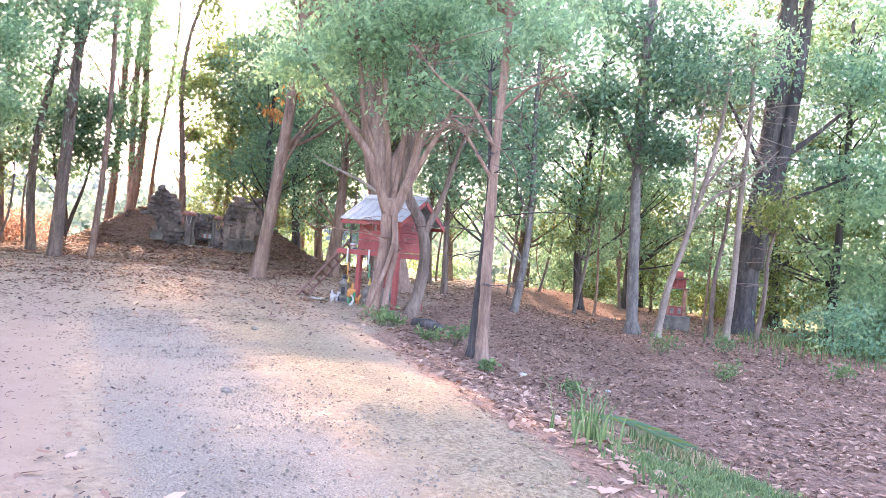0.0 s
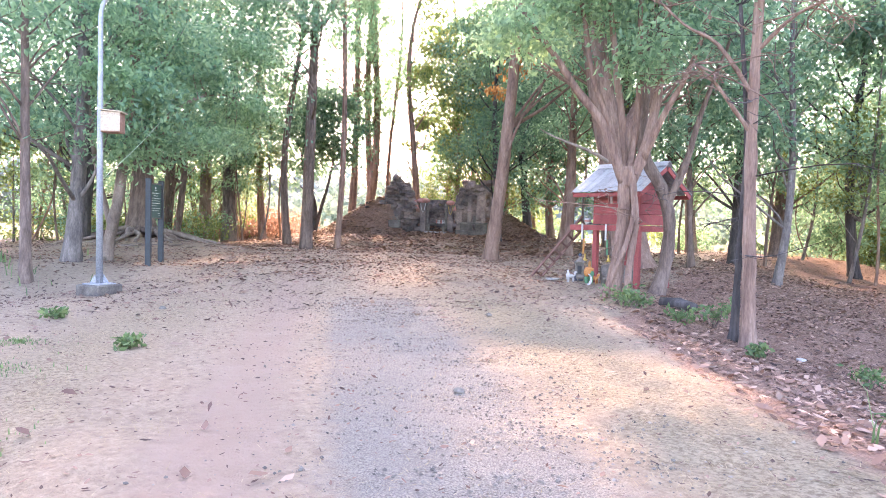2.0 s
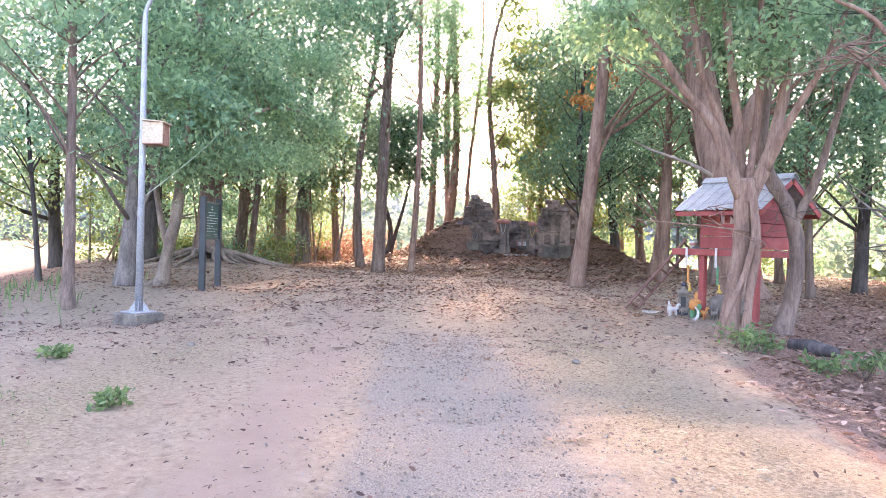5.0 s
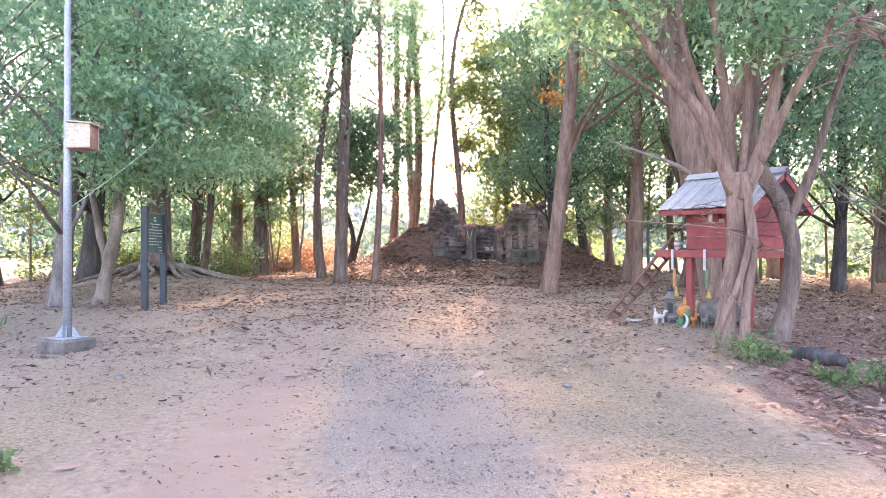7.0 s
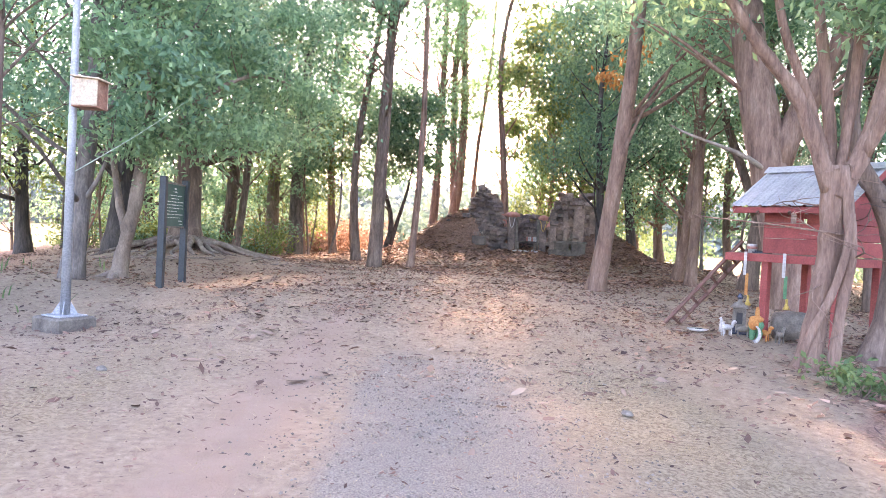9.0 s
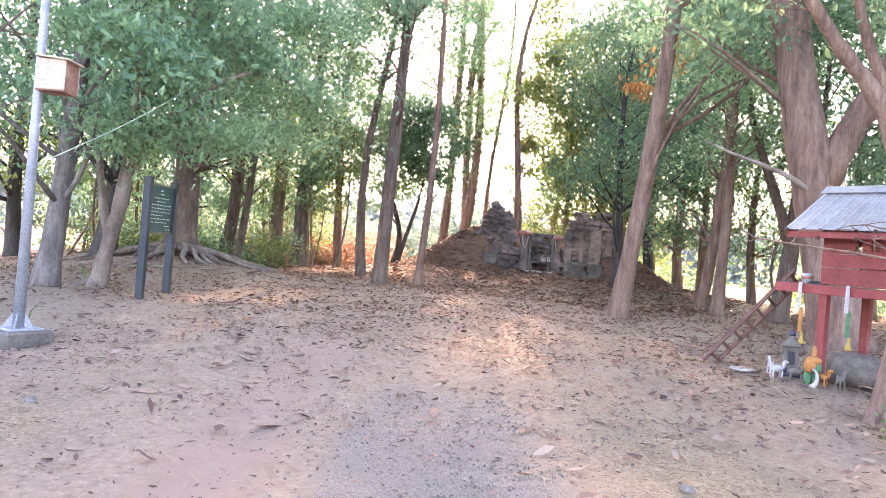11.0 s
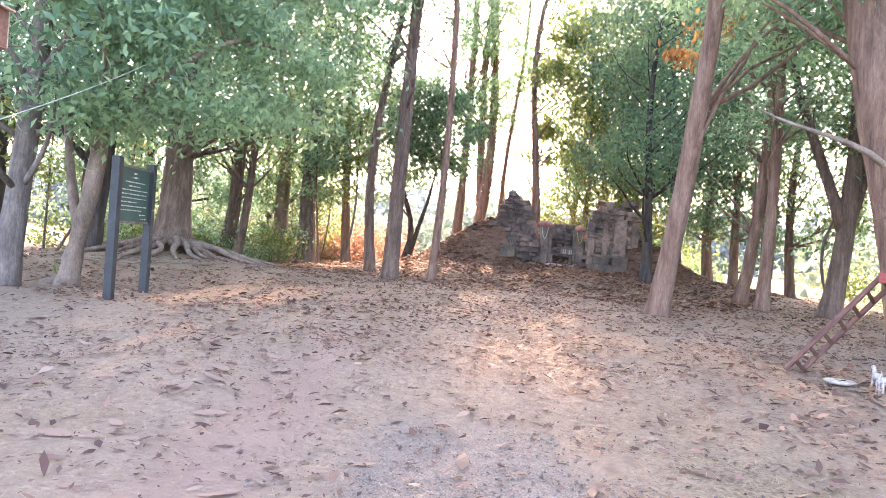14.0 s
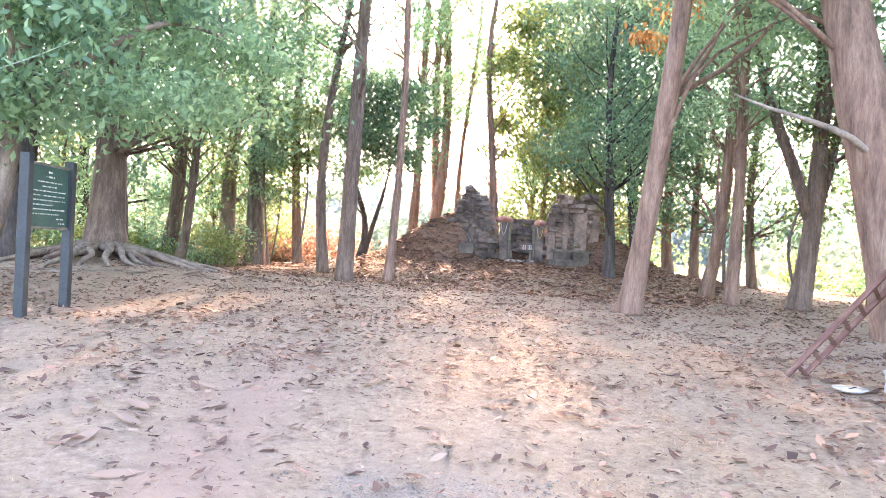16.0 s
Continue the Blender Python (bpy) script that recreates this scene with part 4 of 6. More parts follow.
LATERITE = stone_like("laterite", (0.05, 0.045, 0.043), (0.165, 0.13, 0.115), (0.33, 0.245, 0.205), 1.3, 14, 0.95, 1.0, 0.07, vary=0.3, whole=True)
BRICK_WORN = stone_like("worn_brick", (0.07, 0.058, 0.052), (0.26, 0.19, 0.155), (0.44, 0.32, 0.26), 1.1, 18, 0.95, 1.0, 0.06, vary=0.25, whole=True)
CONCRETE = stone_like("old_concrete", (0.06, 0.052, 0.044), (0.14, 0.12, 0.1), (0.22, 0.195, 0.16), 3, 30, 0.95, 0.6)
SIGN_GREEN = stone_like("sign_green_board", (0.012, 0.06, 0.045), (0.018, 0.08, 0.06), (0.026, 0.1, 0.075), 1.5, 40, 0.6, 0.05)
SIGN_BLUE = stone_like("sign_post_paint", (0.014, 0.022, 0.025), (0.02, 0.03, 0.034), (0.03, 0.04, 0.046), 3, 30, 0.55, 0.15)
SIGN_TEXT = stone_like("pale_lettering", (0.5, 0.56, 0.5), (0.58, 0.64, 0.58), (0.62, 0.68, 0.62), 5, 50, 0.6, 0.05)
PLY = stone_like("weathered_board", (0.42, 0.32, 0.23), (0.55, 0.44, 0.32), (0.62, 0.51, 0.39), 3, 30, 0.85, 0.3)
RUSTY = stone_like("rusty_board", (0.18, 0.08, 0.05), (0.3, 0.15, 0.1), (0.42, 0.26, 0.18), 4, 30, 0.9, 0.3)
OLDWOOD = stone_like("old_red_brown_wood", (0.09, 0.045, 0.035), (0.17, 0.085, 0.065), (0.26, 0.15, 0.11), 3, 25, 0.9, 0.5, stretch=(1, 1, 6))
WHITE = stone_like("white_glaze", (0.36, 0.34, 0.31), (0.48, 0.46, 0.43), (0.58, 0.56, 0.53), 4, 40, 0.45, 0.1)
# dark cloth, and the painted shade of the niche and the lantern opening
BLACK = stone_like("black_cloth_and_shade", (0.02, 0.02, 0.02), (0.035, 0.035, 0.035), (0.05, 0.05, 0.05), 4, 40, 0.6, 0.1)
ORANGE = stone_like("orange_cloth", (0.42, 0.15, 0.04), (0.5, 0.21, 0.06), (0.55, 0.28, 0.1), 6, 60, 0.85, 0.3)
PINKRED = stone_like("faded_red_cloth", (0.36, 0.15, 0.12), (0.46, 0.21, 0.17), (0.54, 0.29, 0.23), 6, 60, 0.9, 0.3)
YELLOW = stone_like("yellow_tassel", (0.42, 0.27, 0.06), (0.5, 0.34, 0.08), (0.56, 0.41, 0.13), 6, 60, 0.8, 0.2)
GREENCLOTH = stone_like("green_cloth", (0.05, 0.16, 0.08), (0.08, 0.22, 0.11), (0.1, 0.27, 0.14), 6, 60, 0.85, 0.2)
SLATE = stone_like("dark_panel", (0.03, 0.04, 0.06), (0.05, 0.06, 0.09), (0.07, 0.08, 0.11), 3, 30, 0.25, 0.03)
CORD = stone_like("pale_green_cord", (0.35, 0.45, 0.35), (0.42, 0.52, 0.4), (0.5, 0.58, 0.48), 5, 40, 0.7, 0.05)
STONEGREY = stone_like("weathered_stone", (0.1, 0.09, 0.075), (0.19, 0.165, 0.135), (0.29, 0.255, 0.21), 4, 35, 0.95, 0.6)


def lathe(profile, sides=16):
    """A turned body from (radius, height) pairs."""
    pts = [(0, 0, h) for _, h in profile]
    return tubes_mesh("turned", [tube([Vector(p) + Vector((0, 0, 1e-4 * k)) for k, p in enumerate(pts)], [max(r, 0.001) for r, _ in profile], sides)])


def blob(name, lumps, material):
    """One plain mesh out of overlapping rounded lumps: (x, y, z, rx, ry, rz)."""
    bm = bmesh.new()
    for (x, y, z, a, b, c) in lumps:
        v = bmesh.ops.create_icosphere(bm, subdivisions=2, radius=1)["verts"]
        bmesh.ops.scale(bm, vec=(a, b, c), verts=v)
        bmesh.ops.translate(bm, vec=(x, y, z), verts=v)
    for f in bm.faces:
        f.smooth = True
    me = bpy.data.meshes.new(name)
    bm.to_mesh(me)
    bm.free()
    me.materials.append(material)
    return me


# ---- lamp post by the track ----
def lamp_post(x, y, up=0.2):
    t = root("lamp_post", x, y, gz(x, y), "tall galvanised lamp post with solar panel on concrete block", "lamp post")
    part("plinth", box(0.62, 0.62, 0.34, (0, 0, 0.02), 0.025), CONCRETE, t, "stained concrete block")
    part("base_plate", box(0.44, 0.44, 0.025, (0, 0, 0.203), 0.006), STEEL, t)
    for k in range(4):
        a = math.pi / 2 * k + math.pi / 4
        bm = bmesh.new()
        w = 0.012
        c, s = math.cos(a), math.sin(a)
        vs = []
        for sgn in (-w / 2, w / 2):
            for (q, zz) in ((0.06, 0.216), (0.18, 0.216), (0.075, 0.4)):
                vs.append(bm.verts.new((c * q - s * sgn, s * q + c * sgn, zz)))
        bm.faces.new(vs[:3][::-1])
        bm.faces.new(vs[3:])
        for i in range(3):
            j = (i + 1) % 3
            bm.faces.new((vs[i], vs[j], vs[3 + j], vs[3 + i]))
        part("gusset", bm, STEEL, t)
    d = Vector((0.86, 0.5, 0))
    pts = [Vector((0, 0, 0.2)), Vector((0, 0, 2.8)), Vector((0, 0, 5.3 + up))]
    for k in range(1, 8):
        a = radians(76) * k / 7
        pts.append(Vector((0, 0, 5.3 + up)) + d * (0.6 * (1 - math.cos(a))) + Vector((0, 0, 0.6 * math.sin(a))))
    end = pts[-1] + d * 1.45 + Vector((0, 0, 0.34))
    part("pole", tubes_mesh("pole", [tube(pts + [end], [0.07, 0.058, 0.045] + [0.04] * 7 + [0.03], 16)]), STEEL, t)
    part("solar_panel", box(0.75, 0.5, 0.035, (0.5, 0.29, 6.22 + up), 0.008, Matrix.Rotation(radians(18), 4, "Y")), SLATE, t, "dark solar panel")
    part("panel_bracket", box(0.05, 0.05, 0.3, (0.46, 0.27, 6.08 + up)), STEEL, t)
    part("lamp_head", box(0.62, 0.24, 0.09, end + Vector((0.2, 0.1, 0.03)), 0.03, Matrix.Rotation(radians(30), 4, "Z") @ Matrix.Rotation(radians(-10), 4, "Y")), TIN, t, "flat grey lamp head")
    return t


lamp_post(-12.2, 12.28)


def nest_box(x, y, z, turn):
    t = root("control_box", x, y, z, "weathered pale wooden box hung on the lamp post", "box", turn=turn)
    part("front_board", box(0.36, 0.02, 0.38, (0, -0.17, 0), 0.004), PLY, t)
    part("back_board", box(0.36, 0.02, 0.38, (0, 0.17, 0), 0.004), PLY, t)
    for sx in (-0.17, 0.17):
        part("side_board", box(0.02, 0.318, 0.38, (sx, 0, 0), 0.004), RUSTY if sx > 0 else PLY, t, "rust-stained side" if sx > 0 else "")
    part("bottom_board", box(0.36, 0.36, 0.02, (0, 0, -0.202), 0.003), RUSTY, t)
    part("lid", box(0.42, 0.42, 0.022, (0.015, -0.01, 0.205), 0.004, Matrix.Rotation(radians(4), 4, "Y")), PLY, t)
    part("strap", tubes_mesh("strap", [tube([(-0.18, 0, 0.0), (-0.25, 0, 0.0)], [0.03, 0.03], 8)]), STEEL, t)
    return t


nest_box(-11.98, 12.39, gz(-12.2, 12.28) + 3.42, 30)


# ---- information sign ----
def sign_board():
    ax, ay, bx, by = -14.08, 15.5, -14.72, 16.6
    ln = math.hypot(bx - ax, by - ay)
    turn = math.degrees(math.atan2(by - ay, bx - ax))
    z0 = gz(ax, ay)
    t = root("information_sign", ax, ay, z0, "dark green information board with pale lettering between two posts", "sign", turn=turn)
    for k in (0, 1):
        part("post", box(0.13, 0.13, 2.35, (k * ln, 0, 1.02), 0.008), SIGN_BLUE, t)
    w, h0, h1 = ln - 0.14, 1.2, 2.08
    board = part("board", box(w - 0.03, 0.03, h1 - h0 - 0.03, (ln / 2, 0, (h0 + h1) / 2), 0.003), SIGN_GREEN, t)
    for (sx, sz, cx, cz) in ((w, 0.035, 0, h1), (w, 0.035, 0, h0)):
        part("frame_rail", box(sx, 0.05, sz, (ln / 2 + cx, 0, cz), 0.004), STONEGREY, t)
    for sx in (-1, 1):
        part("frame_stile", box(0.03, 0.05, h1 - h0 - 0.04, (ln / 2 + sx * (w / 2 - 0.016), 0, (h0 + h1) / 2), 0.004), SIGN_BLUE, t)
    rng = np.random.default_rng(5)
    # unreadable lines of lettering: short pale bars, each line a run of words
    rows_ = [(0.12, 0.0, 0.05), (0.22, 0.0, 0.04), (0.62, 0.0, 0.03), (0.4, 0.0, 0.03), (0.82, 0, 0.028), (0.8, -0.01, 0.028), (0.82, 0, 0.028), (0.5, -0.16, 0.028), (0.82, 0, 0.028), (0.66, -0.08, 0.028), (0.24, 0.3, 0.03), (0.18, 0.33, 0.026)]
    zz = h1 - 0.1
    for k, (wf, off, hh) in enumerate(rows_):
        bm = bmesh.new()
        left, end = ln / 2 + off * w - wf * w / 2, ln / 2 + off * w + wf * w / 2
        while left < end - 0.02:
            ww = min(rng.uniform(0.03, 0.14), end - left)
            for q in range(max(1, int(ww / 0.018))):
                v = bmesh.ops.create_cube(bm, size=1)["verts"]
                bmesh.ops.scale(bm, vec=(0.009, 0.004, hh * rng.uniform(0.4, 0.75)), verts=v)
                bmesh.ops.translate(bm, vec=(left + 0.018 * q + 0.008, -0.0175, zz), verts=v)
            left += ww + 0.022
        ob = part("lettering", bm, SIGN_TEXT, board)
        tagged(ob, kind="stuff")
        zz -= 0.064 if k != 1 else 0.075
    return t


sign_board()


# ---- the cord from lamp post to the old tree ----
def cord():
    a, b = Vector((-12.17, 12.33, gz(-12.2, 12.28) + 2.3)), Vector((-17.2, 22.0, 8.2))
    pts = [a.lerp(b, k / 16) - Vector((0, 0, 0.55 * math.sin(math.pi * k / 16))) for k in range(17)]
    me = tubes_mesh("cord", [tube(pts, [0.007] * 17, 6)])
    me.materials.append(CORD)
    tagged(new("cord", me), "thin pale green cord strung from lamp post to tree", "cord")


cord()


# ---- spirit house ----
HX, HY, HTURN = -3.48, 17.95, -26.0
HZ = gz(HX, HY) + 0.05


def spirit_house():
    t = root("spirit_house", HX, HY, HZ, "red painted wooden spirit house on stilts with grey sheet roof", "spirit house", turn=HTURN)
    W, D, F, E = 1.2, 1.25, 1.2, 1.93          # width, depth, floor and eave heights
    for (lx, ly) in ((0.05, 0.05), (W - 0.05, 0.05), (0.05, D - 0.05), (W - 0.05, D - 0.05)):
        part("leg", box(0.11, 0.11, F + 0.12, (lx, ly, F / 2 - 0.1), 0.006), PAINT_RED, t)
    part("floor_board", box(W + 0.62, D + 0.06, 0.03, (W / 2 - 0.28, D / 2, F + 0.03), 0.004), OLDWOOD, t)
    part("front_beam", box(W + 0.66, 0.05, 0.12, (W / 2 - 0.28, -0.028, F - 0.025), 0.005), PAINT_RED, t)
    part("back_beam", box(W + 0.66, 0.05, 0.12, (W / 2 - 0.28, D + 0.028, F - 0.025), 0.005), PAINT_RED, t)
    part("end_beam", box(0.05, D, 0.12, (W + 0.03, D / 2, F - 0.027), 0.005), PAINT_RED, t)
    part("end_beam", box(0.05, D, 0.12, (-0.58, D / 2, F - 0.027), 0.005), PAINT_RED, t)
    # walls of horizontal planks; the top plank is broken by two slots
    ph = 0.235
    for k in range(2):
        for (yy, nm) in ((0.01, 0), (D - 0.01, 1)):
            part("wall_plank", box(W, 0.025, ph - 0.012, (W / 2, yy, F + 0.05 + ph * (k + 0.5)), 0.004), PAINT_RED, t)
        part("wall_plank", box(0.025, D - 0.06, ph - 0.012, (W - 0.012, D / 2, F + 0.05 + ph * (k + 0.5)), 0.004), PAINT_RED, t)
    zt = F + 0.05 + ph * 2.55
    for (a, b) in ((0.0, 0.42), (0.51, 0.62), (0.73, W)):
        part("wall_plank", box(b - a, 0.025, ph + 0.01, ((a + b) / 2, 0.01, zt), 0.004), PAINT_RED, t)
    part("wall_plank", box(W, 0.025, ph + 0.01, (W / 2, D - 0.01, zt), 0.004), PAINT_RED, t)
    for sx in (0.012, W - 0.012):
        if sx > 0.5:
            part("wall_plank", box(0.025, D - 0.06, ph + 0.01, (sx, D / 2, zt), 0.004), PAINT_RED, t)
        bm = bmesh.new()
        tri = [(0.0, E), (D, E), (D / 2, 2.48)]
        lo = [bm.verts.new((sx - 0.012, p, q)) for p, q in tri]
        hi = [bm.verts.new((sx + 0.012, p, q)) for p, q in tri]
        bm.faces.new(lo[::-1])
        bm.faces.new(hi)
        for i in range(3):
            bm.faces.new((lo[i], lo[(i + 1) % 3], hi[(i + 1) % 3], hi[i]))
        bmesh.ops.recalc_face_normals(bm, faces=bm.faces)
        part("gable", bm, PAINT_RED, t)
    # roof: two ribbed sheets, a ridge cap and fascia boards
    x0, x1, ry, rz, ov, ez = -0.34, W + 0.28, D / 2, 2.58, 0.38, 1.95
    for sgn in (-1, 1):
        V, Fc = [], []
        n = 72
        yb = ry + sgn * (ry + ov)
        for k in range(n + 1):
            xx = x0 + (x1 - x0) * k / n
            ph_ = (k % 9)
            up = 0.022 if ph_ in (1, 2) else (0.007 if ph_ in (4, 7) else 0.0)
            for (yy, zz) in ((ry, rz), ((ry + yb) / 2, (rz + ez) / 2), (yb, ez)):
                V.append((xx, yy, zz + up))
        for k in range(n):
            for q in range(2):
                a = k * 3 + q
                Fc.append((a, a + 1, a + 4, a + 3) if sgn > 0 else (a, a + 3, a + 4, a + 1))
        me = mesh_from("roof_sheet", V, Fc)
        ob = part("roof_sheet", me, TIN, t, "pale grey ribbed sheet")
        so = ob.modifiers.new("thick", "SOLIDIFY")
        so.thickness = 0.008
        part("fascia", box(x1 - x0 - 0.04, 0.025, 0.085, ((x0 + x1) / 2, yb - sgn * 0.05, ez - 0.055), 0.004), PAINT_RED, t)
        for xx in (x0 + 0.03, x1 - 0.03):
            ang = math.atan2(ez - rz, yb - ry)
            rot = Matrix.Rotation(ang, 4, "X")
            ln = math.hypot(ez - rz, yb - ry)
            part("barge_board", box(0.025, ln - 0.08, 0.1, (xx, (ry + yb) / 2, (rz + ez) / 2 - 0.075), 0.004, rot), PAINT_RED, t)
    cap = bmesh.new()
    for sgn in (-1, 1):
        box(x1 - x0 + 0.04, 0.17, 0.008, ((x0 + x1) / 2, ry + sgn * 0.075, rz + 0.012), 0, Matrix.Rotation(-sgn * 0.68, 4, "X"), cap)
    part("ridge_cap", cap, TIN, t)
    for k in range(3):
        part("rafter", box(0.04, 1.15, 0.05, (0.1 + 0.5 * k, 0.12, 2.15), 0.003, Matrix.Rotation(0.56, 4, "X")), OLDWOOD, t)
    return t


spirit_house()


def hpos(lx, ly):
    """A place given in the spirit house's own axes."""
    v = pose(HX, HY, 0, 0, 0, HTURN) @ Vector((lx, ly, 0))
    return v.x, v.y


def ladder():
    top = pose(HX, HY, HZ, 0, 0, HTURN) @ Vector((-0.66, 0.45, 1.27))
    fx, fy = -4.9, 18.3
    foot = Vector((fx, fy, gz(fx, fy) - 0.03))
    d = (top - foot)
    ln = d.length + 0.12
    t = new("ladder")
    side = Vector((0.16, 0.3, 0)).normalized()
    up = d.normalized()
    nrm = side.cross(up).normalized()
    side = up.cross(nrm)
    t.matrix_world = Matrix((side, up, nrm)).transposed().to_4x4()
    t.matrix_world.translation = foot
    tagged(t, "old red-brown wooden ladder leaning on the spirit house platform", "ladder")
    for sx in (-0.17, 0.17):
        part("rail", box(0.035, ln, 0.06, (sx, ln / 2, 0), 0.005), OLDWOOD, t)
    for k in range(8):
        part("rung", box(0.36, 0.045, 0.022, (0, 0.16 + k * (ln - 0.25) / 7, 0.012), 0.004), OLDWOOD, t)


ladder()


def offerings():
    # on the platform
    m = pose(HX, HY, HZ, 0, 0, HTURN)
    cup = root("cup", 0, 0, 0, "white patterned porcelain incense cup on the platform", "cup")
    cup.matrix_world = m @ pose(-0.3, 0.2, 1.246)
    part("bowl", lathe([(0.001, 0.0), (0.06, 0.0), (0.075, 0.1), (0.078, 0.14), (0.068, 0.14), (0.062, 0.05), (0.001, 0.04)], 18), WHITE, cup)
    part("band", lathe([(0.0755, 0.06), (0.0785, 0.08), (0.0775, 0.1)], 18), PINKRED, cup)
    cloth = root("folded_cloth", 0, 0, 0, "dark folded cloth lying on the platform", "cloth")
    cloth.matrix_world = m @ pose(-0.16, 0.25, 1.247, 0, 0, 20)
    part("layer", box(0.24, 0.3, 0.02, (0, 0, 0.01), 0.008), SLATE, cloth)
    part("layer", box(0.2, 0.26, 0.018, (0.01, 0.0, 0.03), 0.008), BLACK, cloth)

    def garland(lx, ly, colour, label):
        g = root("garland", 0, 0, 0, label, "garland")
        g.matrix_world = m @ pose(lx, ly, 0)
        part("white_strip", box(0.05, 0.012, 0.36, (0, -0.066, 1.08), 0.004), WHITE, g, "white strip")
        part("coloured_strip", box(0.052, 0.013, 0.34, (0.004, -0.068, 0.75), 0.004), colour, g)
        part("tassel", lathe([(0.012, 0.43), (0.02, 0.56), (0.018, 0.58)], 10), YELLOW, g, "yellow tassel")
        g.children[2].location = (0.004, -0.068, 0)
        part("tassel_skirt", lathe([(0.055, 0.42), (0.03, 0.47), (0.016, 0.52)], 12), YELLOW, g)
        g.children[3].location = (0.004, -0.068, 0)

    garland(-0.2, 0.0, ORANGE, "white and orange ribbon garland hanging from the platform edge")
    garland(0.42, 0.03, GREENCLOTH, "green ribbon garland with yellow tassel hanging from the beam")

    # on the ground beneath
    lx, ly = hpos(-0.3, -0.05)
    lan = root("stone_lantern", lx, ly, gz(lx, ly), "small grey stone lantern shrine standing on the leaves", "lantern", turn=10)
    part("foot", box(0.26, 0.26, 0.12, (0, 0, 0.05), 0.015), SLATE, lan)
    part("body", box(0.19, 0.19, 0.3, (0, 0, 0.25), 0.01), STONEGREY, lan)
    # no hole is cut: a thin black plate paints the shade inside
    part("opening", box(0.09, 0.012, 0.18, (0, -0.1, 0.24), 0.003), BLACK, lan)
    part("roof", lathe([(0.19, 0.4), (0.13, 0.45), (0.05, 0.5), (0.035, 0.55)], 4), STONEGREY, lan)
    part("finial", lathe([(0.035, 0.54), (0.05, 0.575), (0.03, 0.61), (0.001, 0.63)], 10), SLATE, lan)
    # small painted animal figures, each one plain mesh
    spots = [(-0.26, -0.42, WHITE, 40), (-0.42, -0.3, WHITE, 110), (-0.05, -0.32, STONEGREY, 10), (0.22, -0.2, ORANGE, -30), (0.42, -0.1, STONEGREY, 70)]
    for k, (ax, ay, mm, tn) in enumerate(spots):
        px, py = hpos(ax, ay)
        lumps = [(0, 0, 0.2, 0.15, 0.065, 0.07), (0.15, 0, 0.27, 0.04, 0.035, 0.08), (0.19, 0, 0.33, 0.065, 0.035, 0.04), (-0.15, 0, 0.22, 0.02, 0.02, 0.1)]
        lumps += [(sx, sy, 0.08, 0.02, 0.02, 0.1) for sx in (-0.1, 0.1) for sy in (-0.04, 0.04)]
        ob = tagged(new("animal_figure", blob("animal_figure", lumps, mm)), "small glazed animal figurine standing below the spirit house", "figurine", "animal figurines")
        ob.matrix_world = pose(px, py, gz(px, py) - 0.005, 0, 0, tn) @ Matrix.Scale(0.66, 4)
    px, py = hpos(0.12, -0.34)
    fig = [(0, 0, 0.1, 0.05, 0.05, 0.11), (0.1, 0, 0.1, 0.05, 0.05, 0.11), (0.05, 0, 0.23, 0.12, 0.08, 0.09)]
    ob = tagged(new("animal_figure", blob("animal_figure", fig, GREENCLOTH)), "green painted animal figurine with a draped orange cloth", "figurine", "animal figurines")
    ob.matrix_world = pose(px, py, gz(px, py), 0, 0, 20)
    dr = tagged(new("draped_cloth", blob("draped_cloth", [(0.05, 0, 0.32, 0.11, 0.09, 0.06), (0.0, -0.06, 0.26, 0.08, 0.04, 0.1), (0.06, 0.0, 0.42, 0.035, 0.035, 0.1)], ORANGE)), "orange cloth draped over a painted figurine", "cloth")
    dr.matrix_world = pose(px, py, gz(px, py), 0, 0, 20)
    px, py = hpos(0.2, -0.42)
    pts = [(0.09 * math.cos(a), 0, 0.12 + 0.12 * math.sin(a)) for a in np.linspace(-1.5, 1.3, 10)]
    me = tubes_mesh("tusk", [tube(pts, [0.035 * (1 - 0.07 * k) for k in range(10)], 10)])
    me.materials.append(WHITE)
    tk = tagged(new("tusk", me), "curved white tusk ornament standing by the figurines", "ornament")
    tk.matrix_world = pose(px, py, gz(px, py), 0, 0, 30)
    px, py = hpos(-0.72, -0.5)
    pl = root("plate", px, py, gz(px, py) + 0.01, "white oval dish lying among fallen leaves", "plate", turn=-20)
    part("dish", lathe([(0.001, 0.0), (0.1, 0.0), (0.17, 0.035), (0.165, 0.042), (0.1, 0.012), (0.001, 0.01)], 20), WHITE, pl)
    part("stripe", box(0.02, 0.2, 0.012, (0.02, 0, 0.04), 0.003), SLATE, pl)
    px, py = hpos(0.35, 0.45)
    jar = root("water_jar", px, py, gz(px, py), "big grey glazed water jar lying below the spirit house", "jar", turn=10)
    j = part("body", lathe([(0.12, -0.36), (0.2, -0.32), (0.24, -0.1), (0.23, 0.12), (0.16, 0.3), (0.14, 0.36), (0.12, 0.36), (0.12, 0.25)], 20), STONEGREY, jar)
    j.matrix_local = pose(0, 0, 0.22, 0, 90, 0)


offerings()


